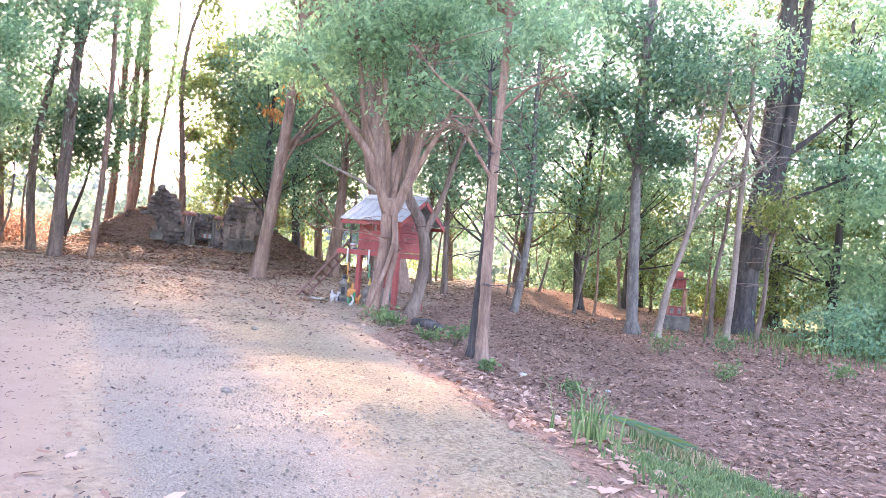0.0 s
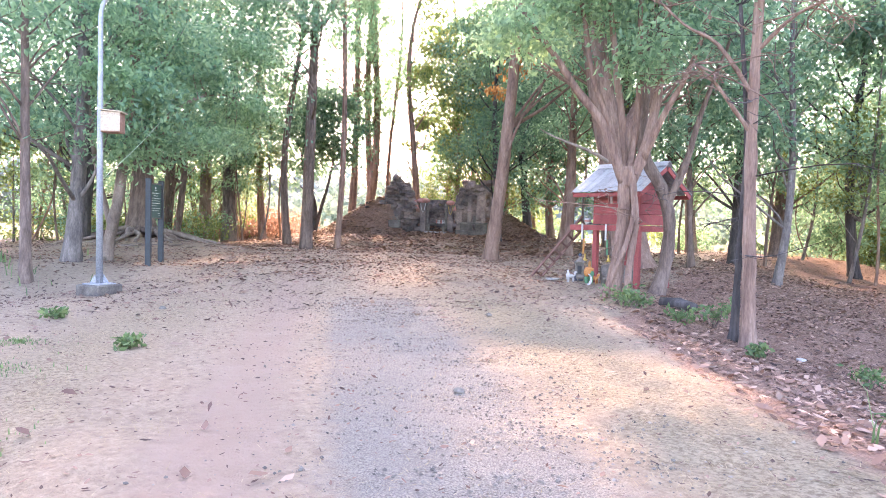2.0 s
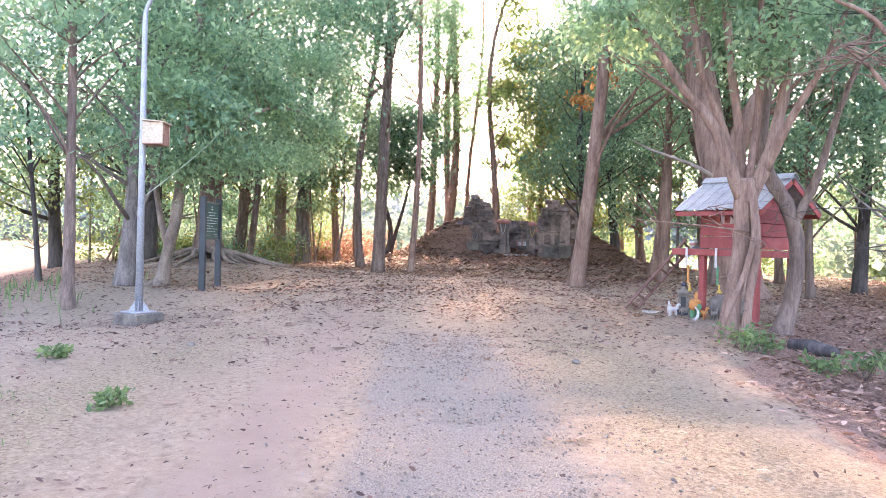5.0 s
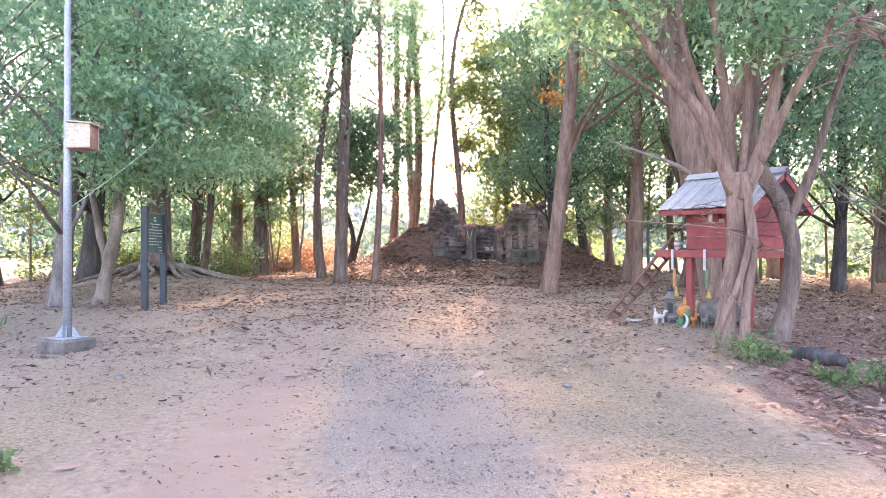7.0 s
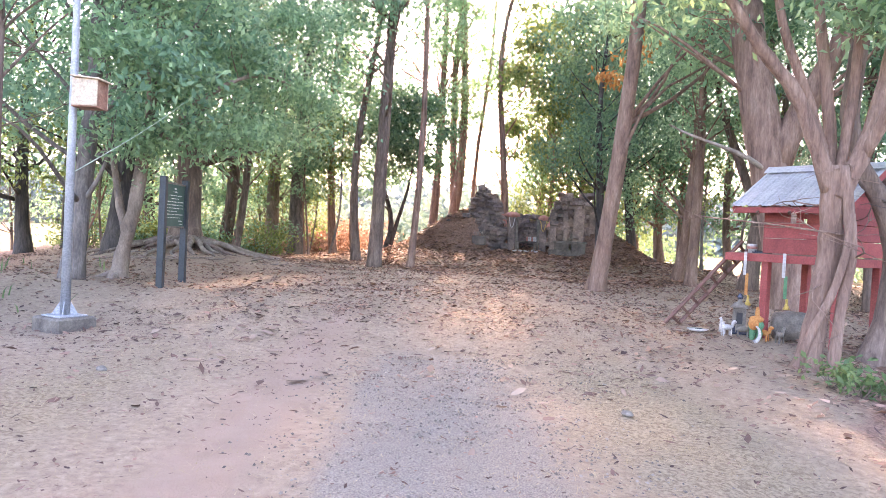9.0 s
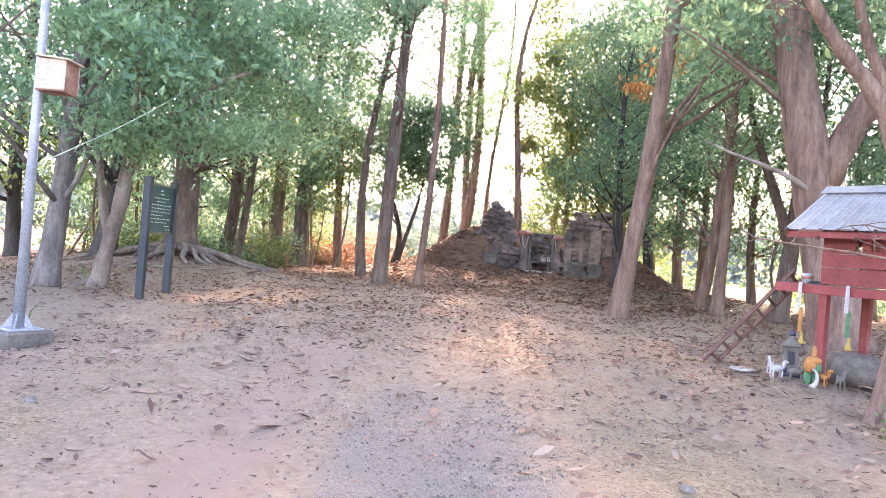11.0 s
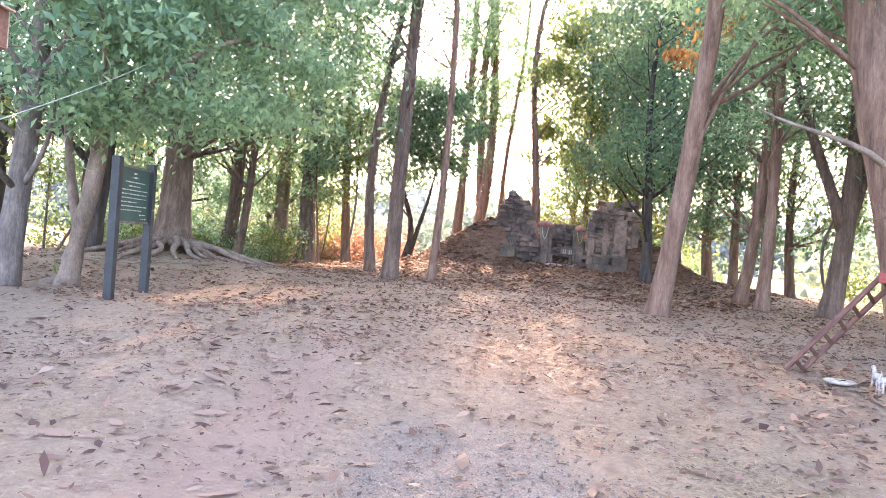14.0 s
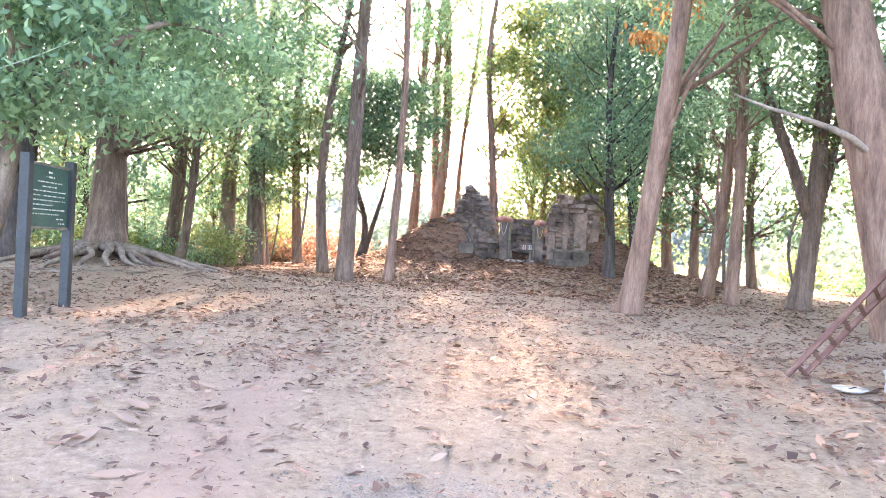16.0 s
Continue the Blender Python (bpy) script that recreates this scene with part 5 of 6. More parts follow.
def small_shrine():
    x, y = 6.55, 28.0
    t = root("small_shrine", x, y, gz(x, y), "small old red-brown wooden shrine on a grey block", "shrine", turn=-8)
    part("block", box(1.05, 0.8, 0.62, (0, 0, 0.2), 0.03), CONCRETE, t)
    for sx in (-0.3, 0.3):
        for sy in (-0.25, 0.25):
            part("post", box(0.1, 0.1, 1.0, (sx, sy, 1.0), 0.006), RUSTY, t)
    part("lower_panel", box(0.52, 0.03, 0.34, (0, -0.24, 0.68), 0.004), PAINT_RED, t)
    part("shelf", box(0.85, 0.7, 0.05, (0, 0, 1.5), 0.006), OLDWOOD, t)
    for sx in (-0.26, 0.0, 0.26):
        part("upper_post", box(0.07, 0.07, 0.32, (sx, -0.22, 1.68), 0.004), PAINT_RED, t)
    part("back_panel", box(0.6, 0.03, 0.32, (0, 0.24, 1.68), 0.004), PAINT_RED, t)
    part("roof", box(0.75, 0.65, 0.06, (0, 0, 1.87), 0.006), OLDWOOD, t)
    part("roof_top", box(0.4, 0.35, 0.25, (0, 0, 2.02), 0.05), PAINT_RED, t)
    for sx in (-0.13, 0.13):
        f = part("panel_mark", box(0.12, 0.012, 0.2, (sx, -0.262, 0.68), 0.002), STONEGREY, t)


small_shrine()

# ---- the ruin ----
def ruin():
    zb = gz(-15.85 - 0.3, 36.8) - 0.1
    t = root("temple_ruin", RUIN[0], RUIN[1], zb, "crumbling dark laterite temple ruin with cloth-capped door pillars", "ruin", turn=21)
    rng = np.random.default_rng(21)
    cache = []
    for k in range(10):
        bm = bmesh.new()
        v = bmesh.ops.create_cube(bm, size=1)["verts"]
        bmesh.ops.bevel(bm, geom=list(bm.edges), offset=0.16, segments=1, affect="EDGES")
        for q in bm.verts:
            q.co += Vector(rng.normal(0, 0.085, 3))
        me = bpy.data.meshes.new("block")
        bm.to_mesh(me)
        bm.free()
        cache.append(me)
    kinds = {}
    for nm, mm in (("l", LATERITE), ("b", BRICK_WORN)):
        kinds[nm] = []
        for me in cache:
            c = me.copy()
            c.materials.append(mm)
            kinds[nm].append(c)
    count = [0]

    def block(x, y, z, sx, sy, sz, kind):
        ob = new("block", kinds[kind][rng.integers(0, 10)])
        ob.parent = t
        ob.matrix_local = pose(x, y, z, rng.normal() * 4, rng.normal() * 3, rng.normal() * 5 + (180 if rng.random() < 0.5 else 0)) @ Matrix.Diagonal((sx, sy, sz, 1))
        count[0] += 1

    def wall(edges, depth, kind, hh=0.2, bw=0.36):
        """Courses of blocks; edges gives, from the foot up, (height, left, right)."""
        z = 0.0
        top = edges[-1][0]
        row = 0
        while z < top:
            lo = np.interp(z, [e[0] for e in edges], [e[1] for e in edges]) + rng.normal() * 0.07
            hi = np.interp(z, [e[0] for e in edges], [e[2] for e in edges]) + rng.normal() * 0.07
            n = max(1, round((hi - lo) / bw))
            w = (hi - lo) / n
            for k in range(n):
                cx = lo + w * (k + 0.5) + (0.1 * w if row % 2 else -0.1 * w)
                if z > 0.75 * top and rng.random() < 0.15:
                    continue
                block(cx, -depth / 2 + rng.normal() * 0.04, z + hh / 2, w * 1.1 * rng.uniform(0.9, 1.15), 0.5, hh * 1.12, kind)
                if k in (0, n - 1):
                    block(cx, depth / 2 - 0.2, z + hh / 2, w, 0.55, hh, kind)
            z += hh * rng.uniform(0.93, 1.02)
            row += 1
        # the rough rubble core
        zs = np.linspace(-0.3, top - 0.12, 9)
        V, Fc = [], []
        for zz in zs:
            lo = np.interp(max(zz, 0), [e[0] for e in edges], [e[1] for e in edges]) + 0.16
            hi = np.interp(max(zz, 0), [e[0] for e in edges], [e[2] for e in edges]) - 0.16
            for (px, py) in ((lo, -depth / 2 + 0.1), (hi, -depth / 2 + 0.1), (hi, depth / 2), (lo, depth / 2)):
                V.append((px + rng.normal() * 0.03, py, zz))
        for k in range(len(zs) - 1):
            for q in range(4):
                a, b = k * 4 + q, k * 4 + (q + 1) % 4
                Fc.append((a, b, b + 4, a + 4))
        Fc.append(tuple(range(len(V) - 4, len(V))))
        part("rubble_core", mesh_from("rubble_core", V, Fc), LATERITE, t)

    wall([(0, -2.95, -0.95), (1.2, -2.85, -1.05), (1.7, -2.8, -1.1), (2.0, -2.75, -1.25), (2.5, -2.6, -1.45), (2.7, -2.35, -1.7), (3.1, -2.15, -1.8)], 1.5, "l")
    wall([(0, 0.95, 3.25), (1.5, 0.95, 3.15), (1.8, 1.1, 3.1), (2.6, 1.3, 3.05), (2.85, 1.5, 2.9)], 1.5, "b", 0.2, 0.34)
    wall([(0, -0.75, 0.75), (1.5, -0.75, 0.75), (1.75, -0.5, 0.5)], 0.7, "l", 0.22, 0.34)
    for ob in [o for o in t.children if abs(o.location.x) < 0.85 and o.name.startswith("block")]:
        ob.location.y += 1.2
        ob.location.z -= 0.05
    core = [o for o in t.children if o.name.startswith("rubble_core")][-1]
    core.location.y += 1.2
    # flat pilasters on the right-hand block
    for (px, w) in ((1.2, 0.3), (1.75, 0.22), (2.35, 0.5), (2.95, 0.28)):
        part("pilaster", box(w, 0.1, 2.1 + rng.normal() * 0.25, (px, -1.0, 1.05 + rng.normal() * 0.05), 0.02), BRICK_WORN, t)
    part("niche_frame", box(0.5, 0.16, 0.55, (-2.15, -1.0, 0.9), 0.02), LATERITE, t)
    # flat black plate on the frame paints the shade of a hollow
    part("niche_recess", box(0.26, 0.04, 0.3, (-2.15, -1.1, 0.85), 0.01), BLACK, t, "black plate in place of the hollow's shade")
    # door pillars with cloth
    for k, (px, h) in enumerate(((-0.72, 1.78), (0.74, 1.68))):
        pl = part("door_pillar", box(0.34, 0.4, h + 0.3, (px, -0.75, h / 2 - 0.15), 0.04), LATERITE, t, "dark sandstone pillar")
        part("inner_jamb", box(0.1, 0.3, h + 0.1, (px + (0.24 if k == 0 else -0.24), -0.7, h / 2 - 0.1), 0.015), STONEGREY, t)
        bm = bmesh.new()
        v = bmesh.ops.create_uvsphere(bm, u_segments=18, v_segments=9, radius=1)["verts"]
        for q in v:
            r_ = 1 + 0.1 * math.sin(7 * math.atan2(q.co.y, q.co.x))
            q.co = Vector((q.co.x * (0.34 if k == 0 else 0.24) * r_, q.co.y * 0.32 * r_, max(q.co.z, -0.9) * 0.15))
        bmesh.ops.translate(bm, vec=(px, -0.75, h + 0.02), verts=v)
        part("cloth_cap", bm, PINKRED, pl, "faded red-orange cloth")
        part("cloth_tail", box(0.16, 0.03, 0.5, (px + (-0.36 if k == 0 else 0.3), -0.95, h - 0.2), 0.01, Matrix.Rotation(radians(-18 if k == 0 else 30), 4, "Y")), PINKRED, pl)
        a = [(px - 0.14, -0.97, h - 0.1), (px - 0.06, -0.985, h - 0.5), (px, -0.985, h - 0.6), (px + 0.06, -0.985, h - 0.5), (px + 0.14, -0.97, h - 0.1)]
        part("garland", tubes_mesh("garland", [tube(a, [0.016] * 5, 6)]), YELLOW if k else WHITE, pl)
    # threshold with broken stones
    for k in range(26):
        block(rng.uniform(-0.5, 0.5), rng.uniform(-0.5, 0.4), rng.uniform(0, 0.3) + 0.25 * (k % 3), rng.uniform(0.15, 0.34), 0.25, rng.uniform(0.1, 0.2), "l")
    # tumbled blocks on the banks
    for k in range(16):
        s = -1 if k < 8 else 1
        px = s * (3.3 + abs(rng.normal()) * 0.9)
        py = rng.uniform(-1.3, 1.0)
        w = pose(RUIN[0], RUIN[1], 0, 0, 0, 21) @ Vector((px, py, 0))
        block(px, py, gz(w.x, w.y) - zb + 0.03, rng.uniform(0.14, 0.3), rng.uniform(0.14, 0.28), rng.uniform(0.08, 0.17), "l")
    return t, zb


ruin_ob, ruin_z = ruin()


def rpos(lx, ly):
    v = pose(RUIN[0], RUIN[1], 0, 0, 0, 21) @ Vector((lx, ly, 0))
    return v.x, v.y


def ruin_things():
    x, y = rpos(1.95, -1.75)
    t = root("stone_altar", x, y, gz(x, y), "low weathered concrete altar table before the ruin", "altar", turn=21)
    part("table_top", box(1.5, 0.62, 0.09, (0, 0, 0.66), 0.015), STONEGREY, t)
    for sx in (-0.36, 0.4):
        part("support", box(0.62, 0.5, 0.66, (sx, 0.02, 0.29), 0.012), CONCRETE, t)
    part("front_step", box(1.0, 0.4, 0.34, (-0.42, -0.45, 0.14), 0.02), CONCRETE, t)
    x, y = rpos(2.0, -1.75)
    f = tagged(new("small_idol", blob("small_idol", [(0, 0, 0.09, 0.09, 0.07, 0.09), (0, 0, 0.22, 0.05, 0.04, 0.08), (0, 0, 0.32, 0.03, 0.03, 0.045)], STONEGREY)), "small pale seated stone figure on the altar", "statue")
    f.matrix_world = pose(x, y, gz(x, y) + 0.705, 0, 0, 21)
    x, y = rpos(-2.15, -1.75)
    p = root("offering_block", x, y, gz(x, y), "small stone block topped with pale incense sticks", "altar", turn=21)
    part("block", box(0.62, 0.42, 0.42, (0, 0, 0.16), 0.03), CONCRETE, p)
    rng = np.random.default_rng(4)
    for k in range(14):
        b0 = Vector((rng.uniform(-0.25, 0.25), rng.uniform(-0.1, 0.1), 0.36))
        part("incense_stick", tubes_mesh("incense_stick", [tube([b0, b0 + Vector((rng.normal() * 0.12, rng.normal() * 0.05, rng.uniform(0.15, 0.32)))], [0.014, 0.008], 5)]), TWIG, p)
    x, y = rpos(0.0, -1.05)
    s = root("offering_shelf", x, y, gz(x, y), "grey offering shelf with small white vases in the doorway", "shelf", turn=21)
    part("slab", box(0.95, 0.3, 0.05, (0, 0, 0.42), 0.008), CONCRETE, s)
    for sx in (-0.38, 0.38):
        part("support", box(0.08, 0.24, 0.44, (sx, 0, 0.19), 0.006), STONEGREY, s)
    for k in range(6):
        v = root("vase", *rpos(0.02 + 0.08 * k, -1.05), gz(x, y) + 0.446, "small white vase on the offering shelf", "vase", "vases on the shelf")
        part("body", lathe([(0.03, 0), (0.042, 0.05), (0.024, 0.13), (0.032, 0.2)], 10), WHITE if k % 3 else PINKRED, v)
    for k in range(5):
        px, py = rpos(-0.5 + 0.24 * k, -1.5 + 0.1 * (k % 2))
        b = tagged(new("white_bowl", lathe([(0.03, 0), (0.1, 0.05), (0.11, 0.09), (0.095, 0.09), (0.03, 0.02)], 14)), "small white bowl on the ground before the doorway", "bowl", "bowls before the doorway")
        b.data.materials.append(WHITE)
        b.matrix_world = pose(px, py, gz(px, py) + 0.01, 0, 12 * (k % 3 - 1), 0)


ruin_things()


# ---- roots of the old tree ----
def old_roots():
    cx, cy = -20.6, 21.85
    rng = np.random.default_rng(77)
    t = root("exposed_root", cx, cy, 0.0, "tangle of exposed pale brown roots below the old tree", "roots")
    for k in range(30):
        an = radians(-160 + 210 * k / 29 + rng.normal() * 5)
        ln = rng.uniform(2.2, 4.2)
        pts, rad = [], []
        n = 14
        off = rng.uniform(-1, 1)
        for q in range(n + 1):
            f = q / n
            a = an + 0.35 * math.sin(3 * f + off) + 0.12 * math.sin(9 * f + 2 * off)
            px, py = cx + math.cos(a) * (0.4 + ln * f), cy + math.sin(a) * (0.4 + ln * f)
            pts.append((px - cx, py - cy, gz(px, py) + 0.06 + 0.06 * math.sin(6 * f + off) + 0.28 * math.exp(-5 * f) - 0.05 * f))
            rad.append(0.018 + 0.085 * (1 - f) ** 1.2)
        part("root", tubes_mesh("root", [tube(pts, rad, 8, 0.08, 600 + k)]), BARK_PALE if k % 3 else BARK, t)


old_roots()


# ---- small plants ----
def weed(x, y, r, h, seed, leaf=GRASS, size=0.1, label="small green leafy weed on the ground"):
    rng = np.random.default_rng(seed)
    t = root("weed", x, y, gz(x, y), label, "weed", "weeds")
    st, cen = [], []
    for k in range(10):
        a, q = rng.uniform(0, 6.3), rng.uniform(0.3, 1)
        e = (math.cos(a) * r * q, math.sin(a) * r * q, h * rng.uniform(0.4, 1))
        st.append(tube(curve_pts((0, 0, -0.02), e, 4, 0.1, rng), [0.008, 0.007, 0.006, 0.004, 0.002], 5))
        cen += [e, (e[0] * 0.7, e[1] * 0.7, e[2] * 0.8)]
    tagged(part("stem", tubes_mesh("stem", st), BARK, t), kind="stuff")
    tagged(part("leaf", leaves_mesh("leaf", cen, [r * 0.22] * len(cen), int(60 + 300 * r), size, rng, 0.0, 0.5), leaf, t), kind="stuff")


for k, (x, y, r, h) in enumerate([(1.5, 13.9, 0.28, 0.35), (-0.75, 14.8, 0.3, 0.45), (-0.1, 13.3, 0.18, 0.3), (-1.3, 14.4, 0.3, 0.15), (-8.98, 8.61, 0.14, 0.12), (-6.42, 7.37, 0.16, 0.1),
                                  (8.6, 19.0, 0.35, 0.45), (5.6, 18.2, 0.4, 0.4), (-9.6, 8.0, 0.12, 0.1), (-8.0, 5.9, 0.12, 0.1),
                                  (-2.4, 14.9, 0.35, 0.3), (-2.1, 14.6, 0.3, 0.22), (4.5, 20.5, 0.5, 0.6), (6.5, 21.5, 0.4, 0.5)]):
    weed(x, y, r, h, 700 + k)


def grass_patch(cx, cy, rx, ry, count, h, seed, material, label, width=0.012, name="grass"):
    """A patch of bent blades."""
    rng = np.random.default_rng(seed)
    a, q = rng.uniform(0, 2 * np.pi, count), np.abs(rng.normal(0, 0.55, count))
    x, y = cx + np.cos(a) * q * rx, cy + np.sin(a) * q * ry
    z = ground_z(x, y) - 0.01
    an = rng.uniform(0, 2 * np.pi, count)
    hh = h * rng.uniform(0.4, 1.2, count)
    dx, dy = np.cos(an), np.sin(an)
    bend = hh * rng.uniform(0.1, 0.7, count)
    w = width
    P = np.stack([x, y, z], 1)
    s = np.stack([-dy * w, dx * w, 0 * x], 1)
    m1 = P + np.stack([dx * bend * 0.3, dy * bend * 0.3, hh * 0.6], 1)
    tip = P + np.stack([dx * bend, dy * bend, hh * 0.95], 1)
    V = np.stack([P - s, P + s, m1 + s * 0.7, m1 - s * 0.7, tip], 1).reshape(-1, 3)
    k = np.arange(count) * 5
    F = np.stack([k, k + 1, k + 2, k + 3], 1).tolist() + np.stack([k + 3, k + 2, k + 4], 1).tolist()
    me = mesh_from(name, V, F)
    me.materials.append(material)
    return tagged(new(name, me), label, "grass", kind="stuff")


grass_patch(1.95, 7.0, 0.75, 1.7, 7000, 0.1, 41, GRASS, "short green grass in the ditch")
grass_patch(2.9, 8.6, 1.0, 1.4, 3000, 0.13, 42, GRASS, "short green grass in the ditch")
grass_patch(2.3, 9.6, 0.6, 0.7, 700, 0.24, 46, GRASS, "rough green grass on the bank")
grass_patch(2.4, 9.5, 0.7, 0.8, 900, 0.2, 49, STRAW, "dry grass on the bank", 0.006)
grass_patch(1.0, 7.4, 0.3, 1.0, 60, 0.55, 43, GRASS, "tall bright green reeds at the track's edge", 0.012, "reed")
grass_patch(-6.7, 5.9, 0.7, 0.35, 420, 0.055, 44, GRASS, "thin green grass on the track's edge", 0.006)
grass_patch(-7.6, 7.0, 0.6, 0.3, 220, 0.05, 45, GRASS, "thin green grass on the track's edge", 0.006)
grass_patch(-10.6, 6.0, 1.6, 1.2, 1300, 0.12, 50, GRASS, "rough green grass on the bank")
grass_patch(-5.3, 4.6, 0.7, 0.3, 300, 0.05, 51, GRASS, "thin green grass on the track's edge", 0.006)
grass_patch(-22.0, 10.0, 6.0, 4.0, 7000, 0.35, 47, GRASS, "tall grass at the field's edge", 0.02)
grass_patch(14.0, 25.0, 6.0, 4.0, 7000, 0.35, 48, GRASS, "tall grass beyond the ditch", 0.02)


def palm_frond():
    rng = np.random.default_rng(9)
    x, y = 1.45, 9.6
    t = root("palm_frond", x, y, gz(x, y) + 0.04, "fallen green palm frond lying on the bank", "palm frond", turn=-35)
    pts = [Vector((-0.8 + 0.16 * k, 0, 0.14 * math.sin(math.pi * k / 10))) for k in range(11)]
    part("midrib", tubes_mesh("midrib", [tube(pts, [0.018 - 0.0015 * k for k in range(11)], 6)]), GRASS, t)
    for k in range(30):
        f = 0.1 + 0.9 * k / 29
        s = 1 if k % 2 else -1
        p = pts[0].lerp(pts[-1], f) + Vector((0, 0, 0.14 * math.sin(math.pi * f)))
        e = p + Vector((0.42, s * 0.16, -0.03))
        V = [p, p.lerp(e, 0.5) + Vector((0, 0.014, 0.03)), e, p.lerp(e, 0.5) - Vector((0, 0.014, -0.03))]
        part("leaflet", mesh_from("leaflet", V, [(0, 1, 2), (0, 2, 3)]), LEAF_DARK if k % 3 else LEAF_LIME, t)


palm_frond()

# pale stone on the track, litter scraps on the bank and a dark rotten log
for (x, y, s) in ((-2.49, 7.1, 0.05), (-8.9, 10.5, 0.06), (-3.9, 12.0, 0.05)):
    ob = tagged(new("stone", blob("stone", [(0, 0, 0.02, s, s * 0.8, s * 0.6), (s * 0.6, 0, 0.015, s * 0.6, s * 0.6, s * 0.4)], STONEGREY)), "small pale stone lying on the track", "stone")
    ob.matrix_world = pose(x, y, gz(x, y))
for (x, y) in ((0.6, 14.6), (0.75, 8.9), (2.4, 15.5)):
    ob = tagged(new("paper_scrap", blob("paper_scrap", [(0, 0, 0.03, 0.08, 0.06, 0.03), (0.06, 0.02, 0.03, 0.05, 0.04, 0.02)], WHITE)), "crumpled white paper scrap on the bank", "litter")
    ob.matrix_world = pose(x, y, gz(x, y), 10, 5, 40 * x)
me = tubes_mesh("log", [tube([(-0.35, 0, 0.08), (0, 0.03, 0.1), (0.4, 0, 0.07)], [0.12, 0.13, 0.07], 12, 0.08, 3)])
me.materials.append(BARK_DARK)
lg = tagged(new("log", me), "short dark rotten log beside the tree", "log")
lg.matrix_world = pose(-1.45, 15.9, gz(-1.45, 15.9), 0, 0, -30)


# ---- fallen leaves ----
def litter_density(x, y):
    r = right_of_road(x, y)
    a = (x + 2.9) * -0.52 + (y - 5.8) * 0.855
    c = (x + 2.9) * 0.855 + (y - 5.8) * 0.52
    dr = np.hypot(x - RUIN[0], y - RUIN[1])
    l = left_of_road(x, y)
    return np.clip(0.004 + 1.0 * sstep(-0.1, 1.2, r) + 0.6 * sstep(3.5, 12, a) + 0.42 * (1 - sstep(5, 16, dr)) + 0.12 * sstep(-2, 2, l), 0, 1)


def fallen_leaves(count, size, seed, x0, x1, y0, y1, material, name="fallen_leaf", base=0.0):
    rng = np.random.default_rng(seed)
    n = count * 5
    x, y = rng.uniform(x0, x1, n), rng.uniform(y0, y1, n)
    clump = 0.55 + 0.45 * np.sin(x * 1.7 + 2 * np.sin(y * 0.9)) * np.sin(y * 1.9 + x * 0.6)
    ok = rng.uniform(0, 1, n) < np.clip(base + litter_density(x, y), 0, 1) * (0.35 + 0.65 * clump)
    x, y = x[ok][:count], y[ok][:count]
    n = len(x)
    z = ground_z(x, y) + 0.012
    an = rng.uniform(0, 2 * np.pi, n)
    L = size * np.clip(np.exp(rng.normal(0, 0.35, n)), 0.4, 1.45)
    W = L * rng.uniform(0.1, 0.26, n)
    tilt = rng.normal(0, 0.18, n)
    curl = rng.uniform(-1.1, 1.2, n)
    d = np.stack([np.cos(an) * np.cos(tilt), np.sin(an) * np.cos(tilt), np.sin(tilt)], 1)
    u = np.stack([-np.sin(an), np.cos(an), rng.normal(0, 0.25, n)], 1)
    up = np.array([0, 0, 1.0])
    P = np.stack([x, y, z + np.abs(np.sin(tilt)) * L * 0.5 + np.maximum(-curl, 0) * L * 0.16], 1)
    L_, W_, C = L[:, None], W[:, None], curl[:, None]
    v0 = P - d * L_ * 0.5 + up * C * L_ * 0.12
    v3 = P + d * L_ * 0.5 + up * C * L_ * 0.2
    v1 = P - d * L_ * 0.12 + u * W_ + up * C * W_
    v2 = P - d * L_ * 0.12 - u * W_ + up * C * W_
    v4 = P + d * L_ * 0.24 + u * W_ * 0.6 + up * C * W_ * 0.8
    v5 = P + d * L_ * 0.24 - u * W_ * 0.6 + up * C * W_ * 1.2
    V = np.stack([v0, v1, v4, v3, v5, v2], 1).reshape(-1, 3)
    k = np.arange(n) * 6
    F = np.concatenate([np.stack([k + i, k + j, k + q], 1) for i, j, q in ((0, 1, 5), (1, 2, 4), (1, 4, 5), (2, 3, 4))])
    me = mesh_from(name, V, F)
    me.materials.append(material)
    return tagged(new(name, me), "brown fallen leaves scattered over the ground", "fallen leaves", kind="stuff")


fallen_leaves(56000, 0.11, 51, -30, 14, 4, 46, LITTER)
fallen_leaves(42000, 0.11, 52, -3, 12, 4, 30, LITTER_PALE)
fallen_leaves(3000, 0.13, 53, -22, 4, 8, 34, DRYLEAF)
fallen_leaves(30000, 0.045, 55, -13, 4, 3, 22, LITTER, base=0.3)
fallen_leaves(18000, 0.18, 54, -24, -7, 27, 42, LITTER_RED)
fallen_leaves(15000, 0.1, 56, -20, -4, 15, 33, LITTER_RED)
fallen_leaves(9000, 0.19, 57, -23, -10, 34, 42, LITTER_RED, base=0.5)


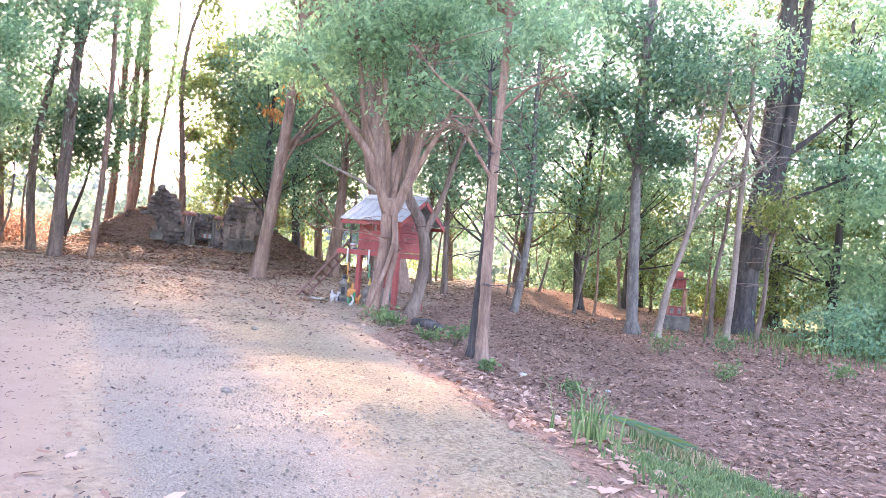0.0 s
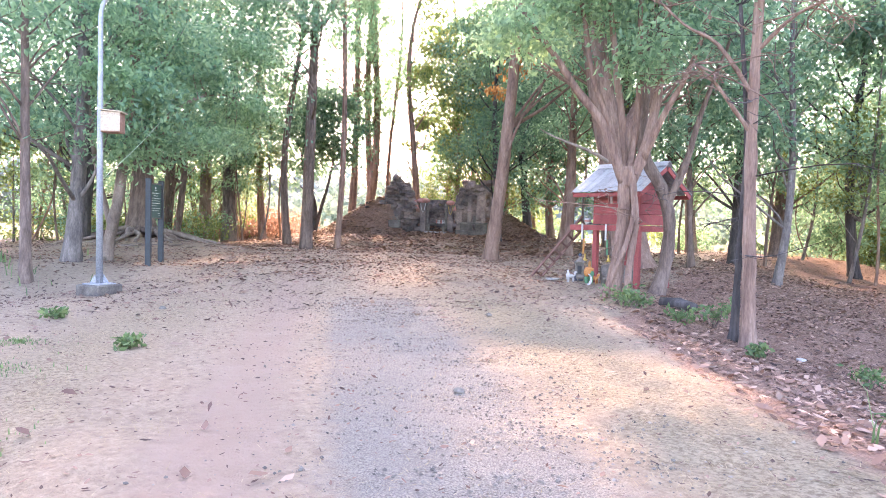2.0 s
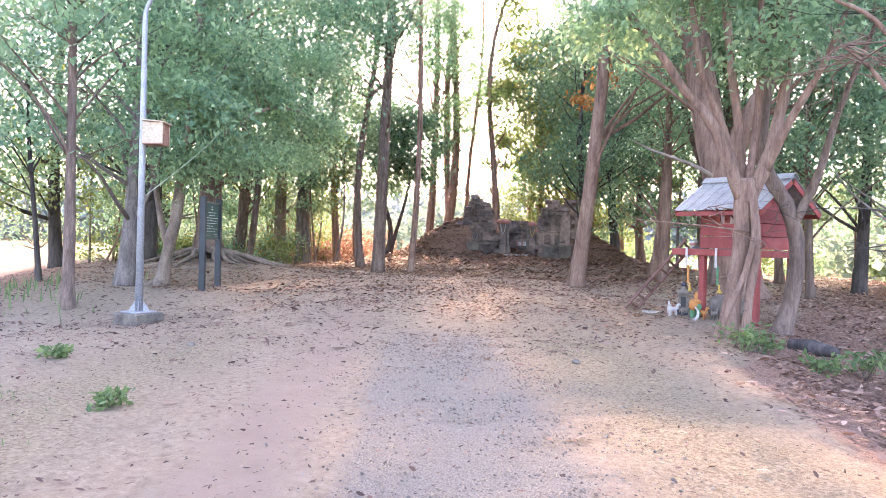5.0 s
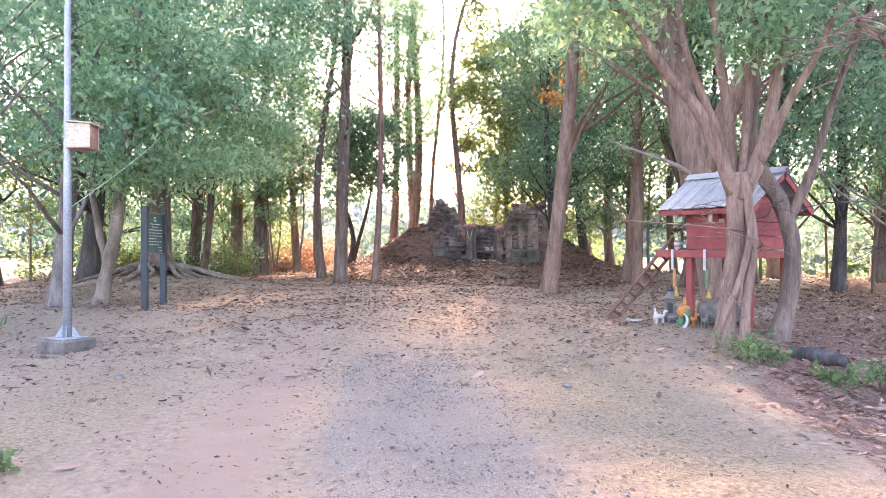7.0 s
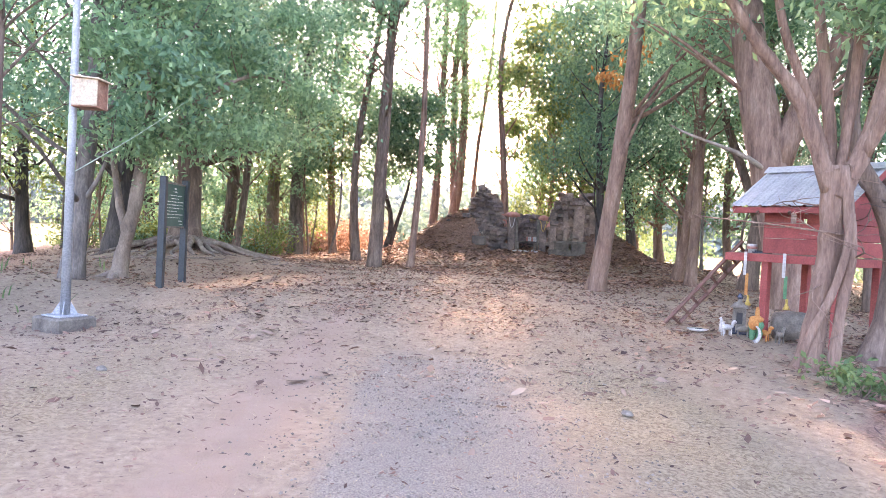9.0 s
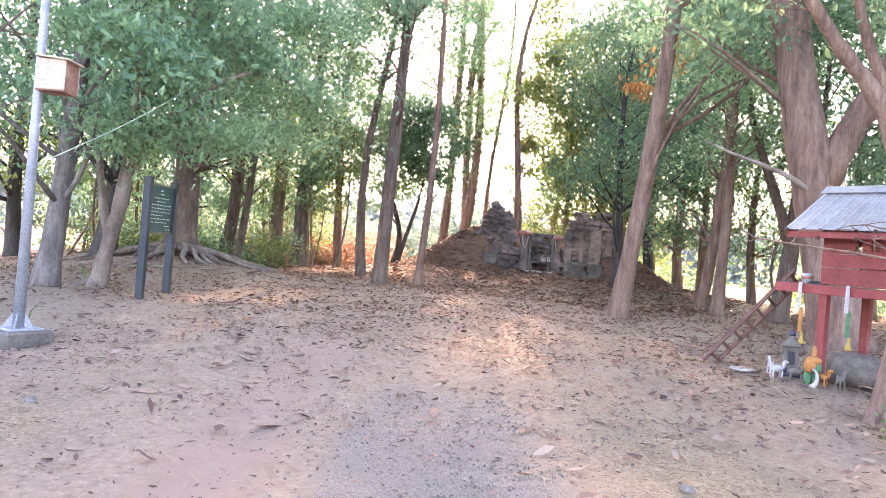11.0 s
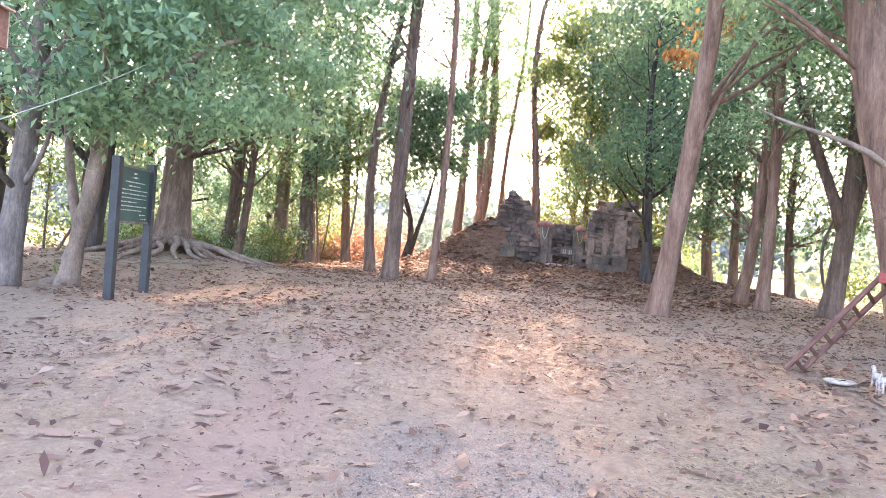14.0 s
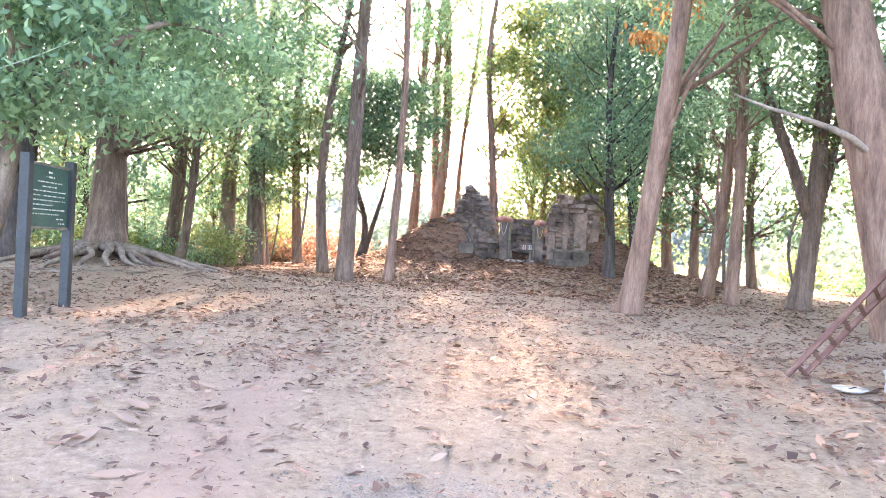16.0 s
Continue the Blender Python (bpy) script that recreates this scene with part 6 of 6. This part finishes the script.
def straw(count, seed):
    """Short dry grass lying and standing on the track's verges."""
    rng = np.random.default_rng(seed)
    n = count * 4
    a, c = rng.uniform(-6, 14, n), rng.uniform(-5, 5, n)
    x, y = -2.9 - 0.52 * a + 0.855 * c, 5.8 + 0.855 * a + 0.52 * c
    patch = 0.5 + 0.5 * np.sin(x * 2.1 + 1.7 * np.sin(y * 1.3)) * np.sin(y * 2.6 - x)
    dens = (np.exp(-((c - 2.4) / 1.2) ** 2) + 0.7 * np.exp(-((c + 2.8) / 1.2) ** 2) + 0.25) * patch
    ok = rng.uniform(0, 1, n) < dens
    x, y = x[ok][:count], y[ok][:count]
    n = len(x)
    an = rng.uniform(0, 2 * np.pi, n)
    L, w = rng.uniform(0.03, 0.09, n), 0.0022
    P = np.stack([x, y, ground_z(x, y) + 0.004], 1)
    d = np.stack([np.cos(an) * L, np.sin(an) * L, L * rng.uniform(0, 0.5, n)], 1)
    s = np.stack([-np.sin(an) * w, np.cos(an) * w, 0 * x], 1)
    V = np.stack([P - s, P + s, P + d], 1).reshape(-1, 3)
    k = np.arange(n) * 3
    me = mesh_from("straw", V, np.stack([k, k + 1, k + 2], 1))
    me.materials.append(STRAW)
    return tagged(new("straw", me), "short dry grass and straw on the track", "dry grass", kind="stuff")


straw(45000, 61)


def gravel(count, seed):
    rng = np.random.default_rng(seed)
    a, c = rng.uniform(-5, 8.5, count), rng.normal(1.0, 0.75, count)
    x, y = -2.9 - 0.52 * a + 0.855 * c, 5.8 + 0.855 * a + 0.52 * c
    z = ground_z(x, y)
    base = np.array([(1, 0, 0), (0, 1, 0), (-1, 0, 0), (0, -1, 0), (0, 0, 0.7), (0, 0, -0.5)], float)
    s = 0.006 + 0.012 * rng.uniform(0, 1, count) ** 3
    V = base[None] * (s[:, None, None] * rng.uniform(0.6, 1.3, (count, 6, 1))) + np.stack([x, y, z + 0.004], 1)[:, None]
    k = np.arange(count) * 6
    F = np.concatenate([np.stack([k + i, k + (i + 1) % 4, k + 4], 1) for i in range(4)] + [np.stack([k + (i + 1) % 4, k + i, k + 5], 1) for i in range(4)])
    me = mesh_from("gravel", V.reshape(-1, 3), F)
    me.materials.append(GRIT)
    return tagged(new("gravel", me), "small grey stones pressed into the dirt track", "gravel", kind="stuff")


GRIT = leaf_mat("grit", (0.09, 0.08, 0.068), (0.18, 0.158, 0.13), (0.34, 0.3, 0.245), 0.0, 0.9)
gravel(12000, 62)


# larger dry leaves that can be told apart
def big_leaf_mesh():
    n, V, F = 9, [], []
    for k in range(n + 1):
        f = k / n
        w = 0.36 * math.sin(math.pi * min(1, f * 0.97 + 0.02)) ** 0.8
        z = 0.16 * (f - 0.5) ** 2
        for q in (-1, -0.5, 0, 0.5, 1):
            V.append((f - 0.5, q * w * 0.5, z + 0.12 * abs(q) * w + (0.012 if k % 2 and q else 0)))
    for k in range(n):
        for q in range(4):
            a = k * 5 + q
            F.append((a, a + 5, a + 6, a + 1))
    V += [(-0.5, -0.008, 0.04), (-0.5, 0.008, 0.04), (-0.68, 0.006, 0.06), (-0.68, -0.006, 0.06)]
    b = len(V) - 4
    F.append((b, b + 1, b + 2, b + 3))
    return mesh_from("dry_leaf", V, F, True)


leaf_base = tagged(new("dry_leaf", big_leaf_mesh()), "large curled pale brown dry leaf on the ground", "leaf", "large dry leaves")
leaf_base.data.materials.append(DRYLEAF)
rl = np.random.default_rng(71)
spots = [(-8.95, 13.0), (-9.2, 13.3), (-8.9, 12.6), (-8.2, 12.3), (-8.5, 11.3), (-6.9, 11.2)]
while len(spots) < 110:
    x, y = rl.uniform(-13, 0.5), rl.uniform(7, 22)
    if rl.uniform() < 0.25 + 0.75 * float(litter_density(x, y)):
        spots.append((x, y))
for k, (x, y) in enumerate(spots):
    s = rl.uniform(0.12, 0.22) if k > 5 else 0.27
    m = pose(x, y, gz(x, y) + 0.012, rl.normal() * 8, rl.normal() * 8, rl.uniform(0, 360))
    if k == 0:
        leaf_base.matrix_world = m @ Matrix.Diagonal((s, s, s, 1))
    else:
        ob = copy_thing(leaf_base, m)
        ob.scale = (s, s * rl.uniform(0.8, 1.2), s * rl.uniform(0.6, 1.6))
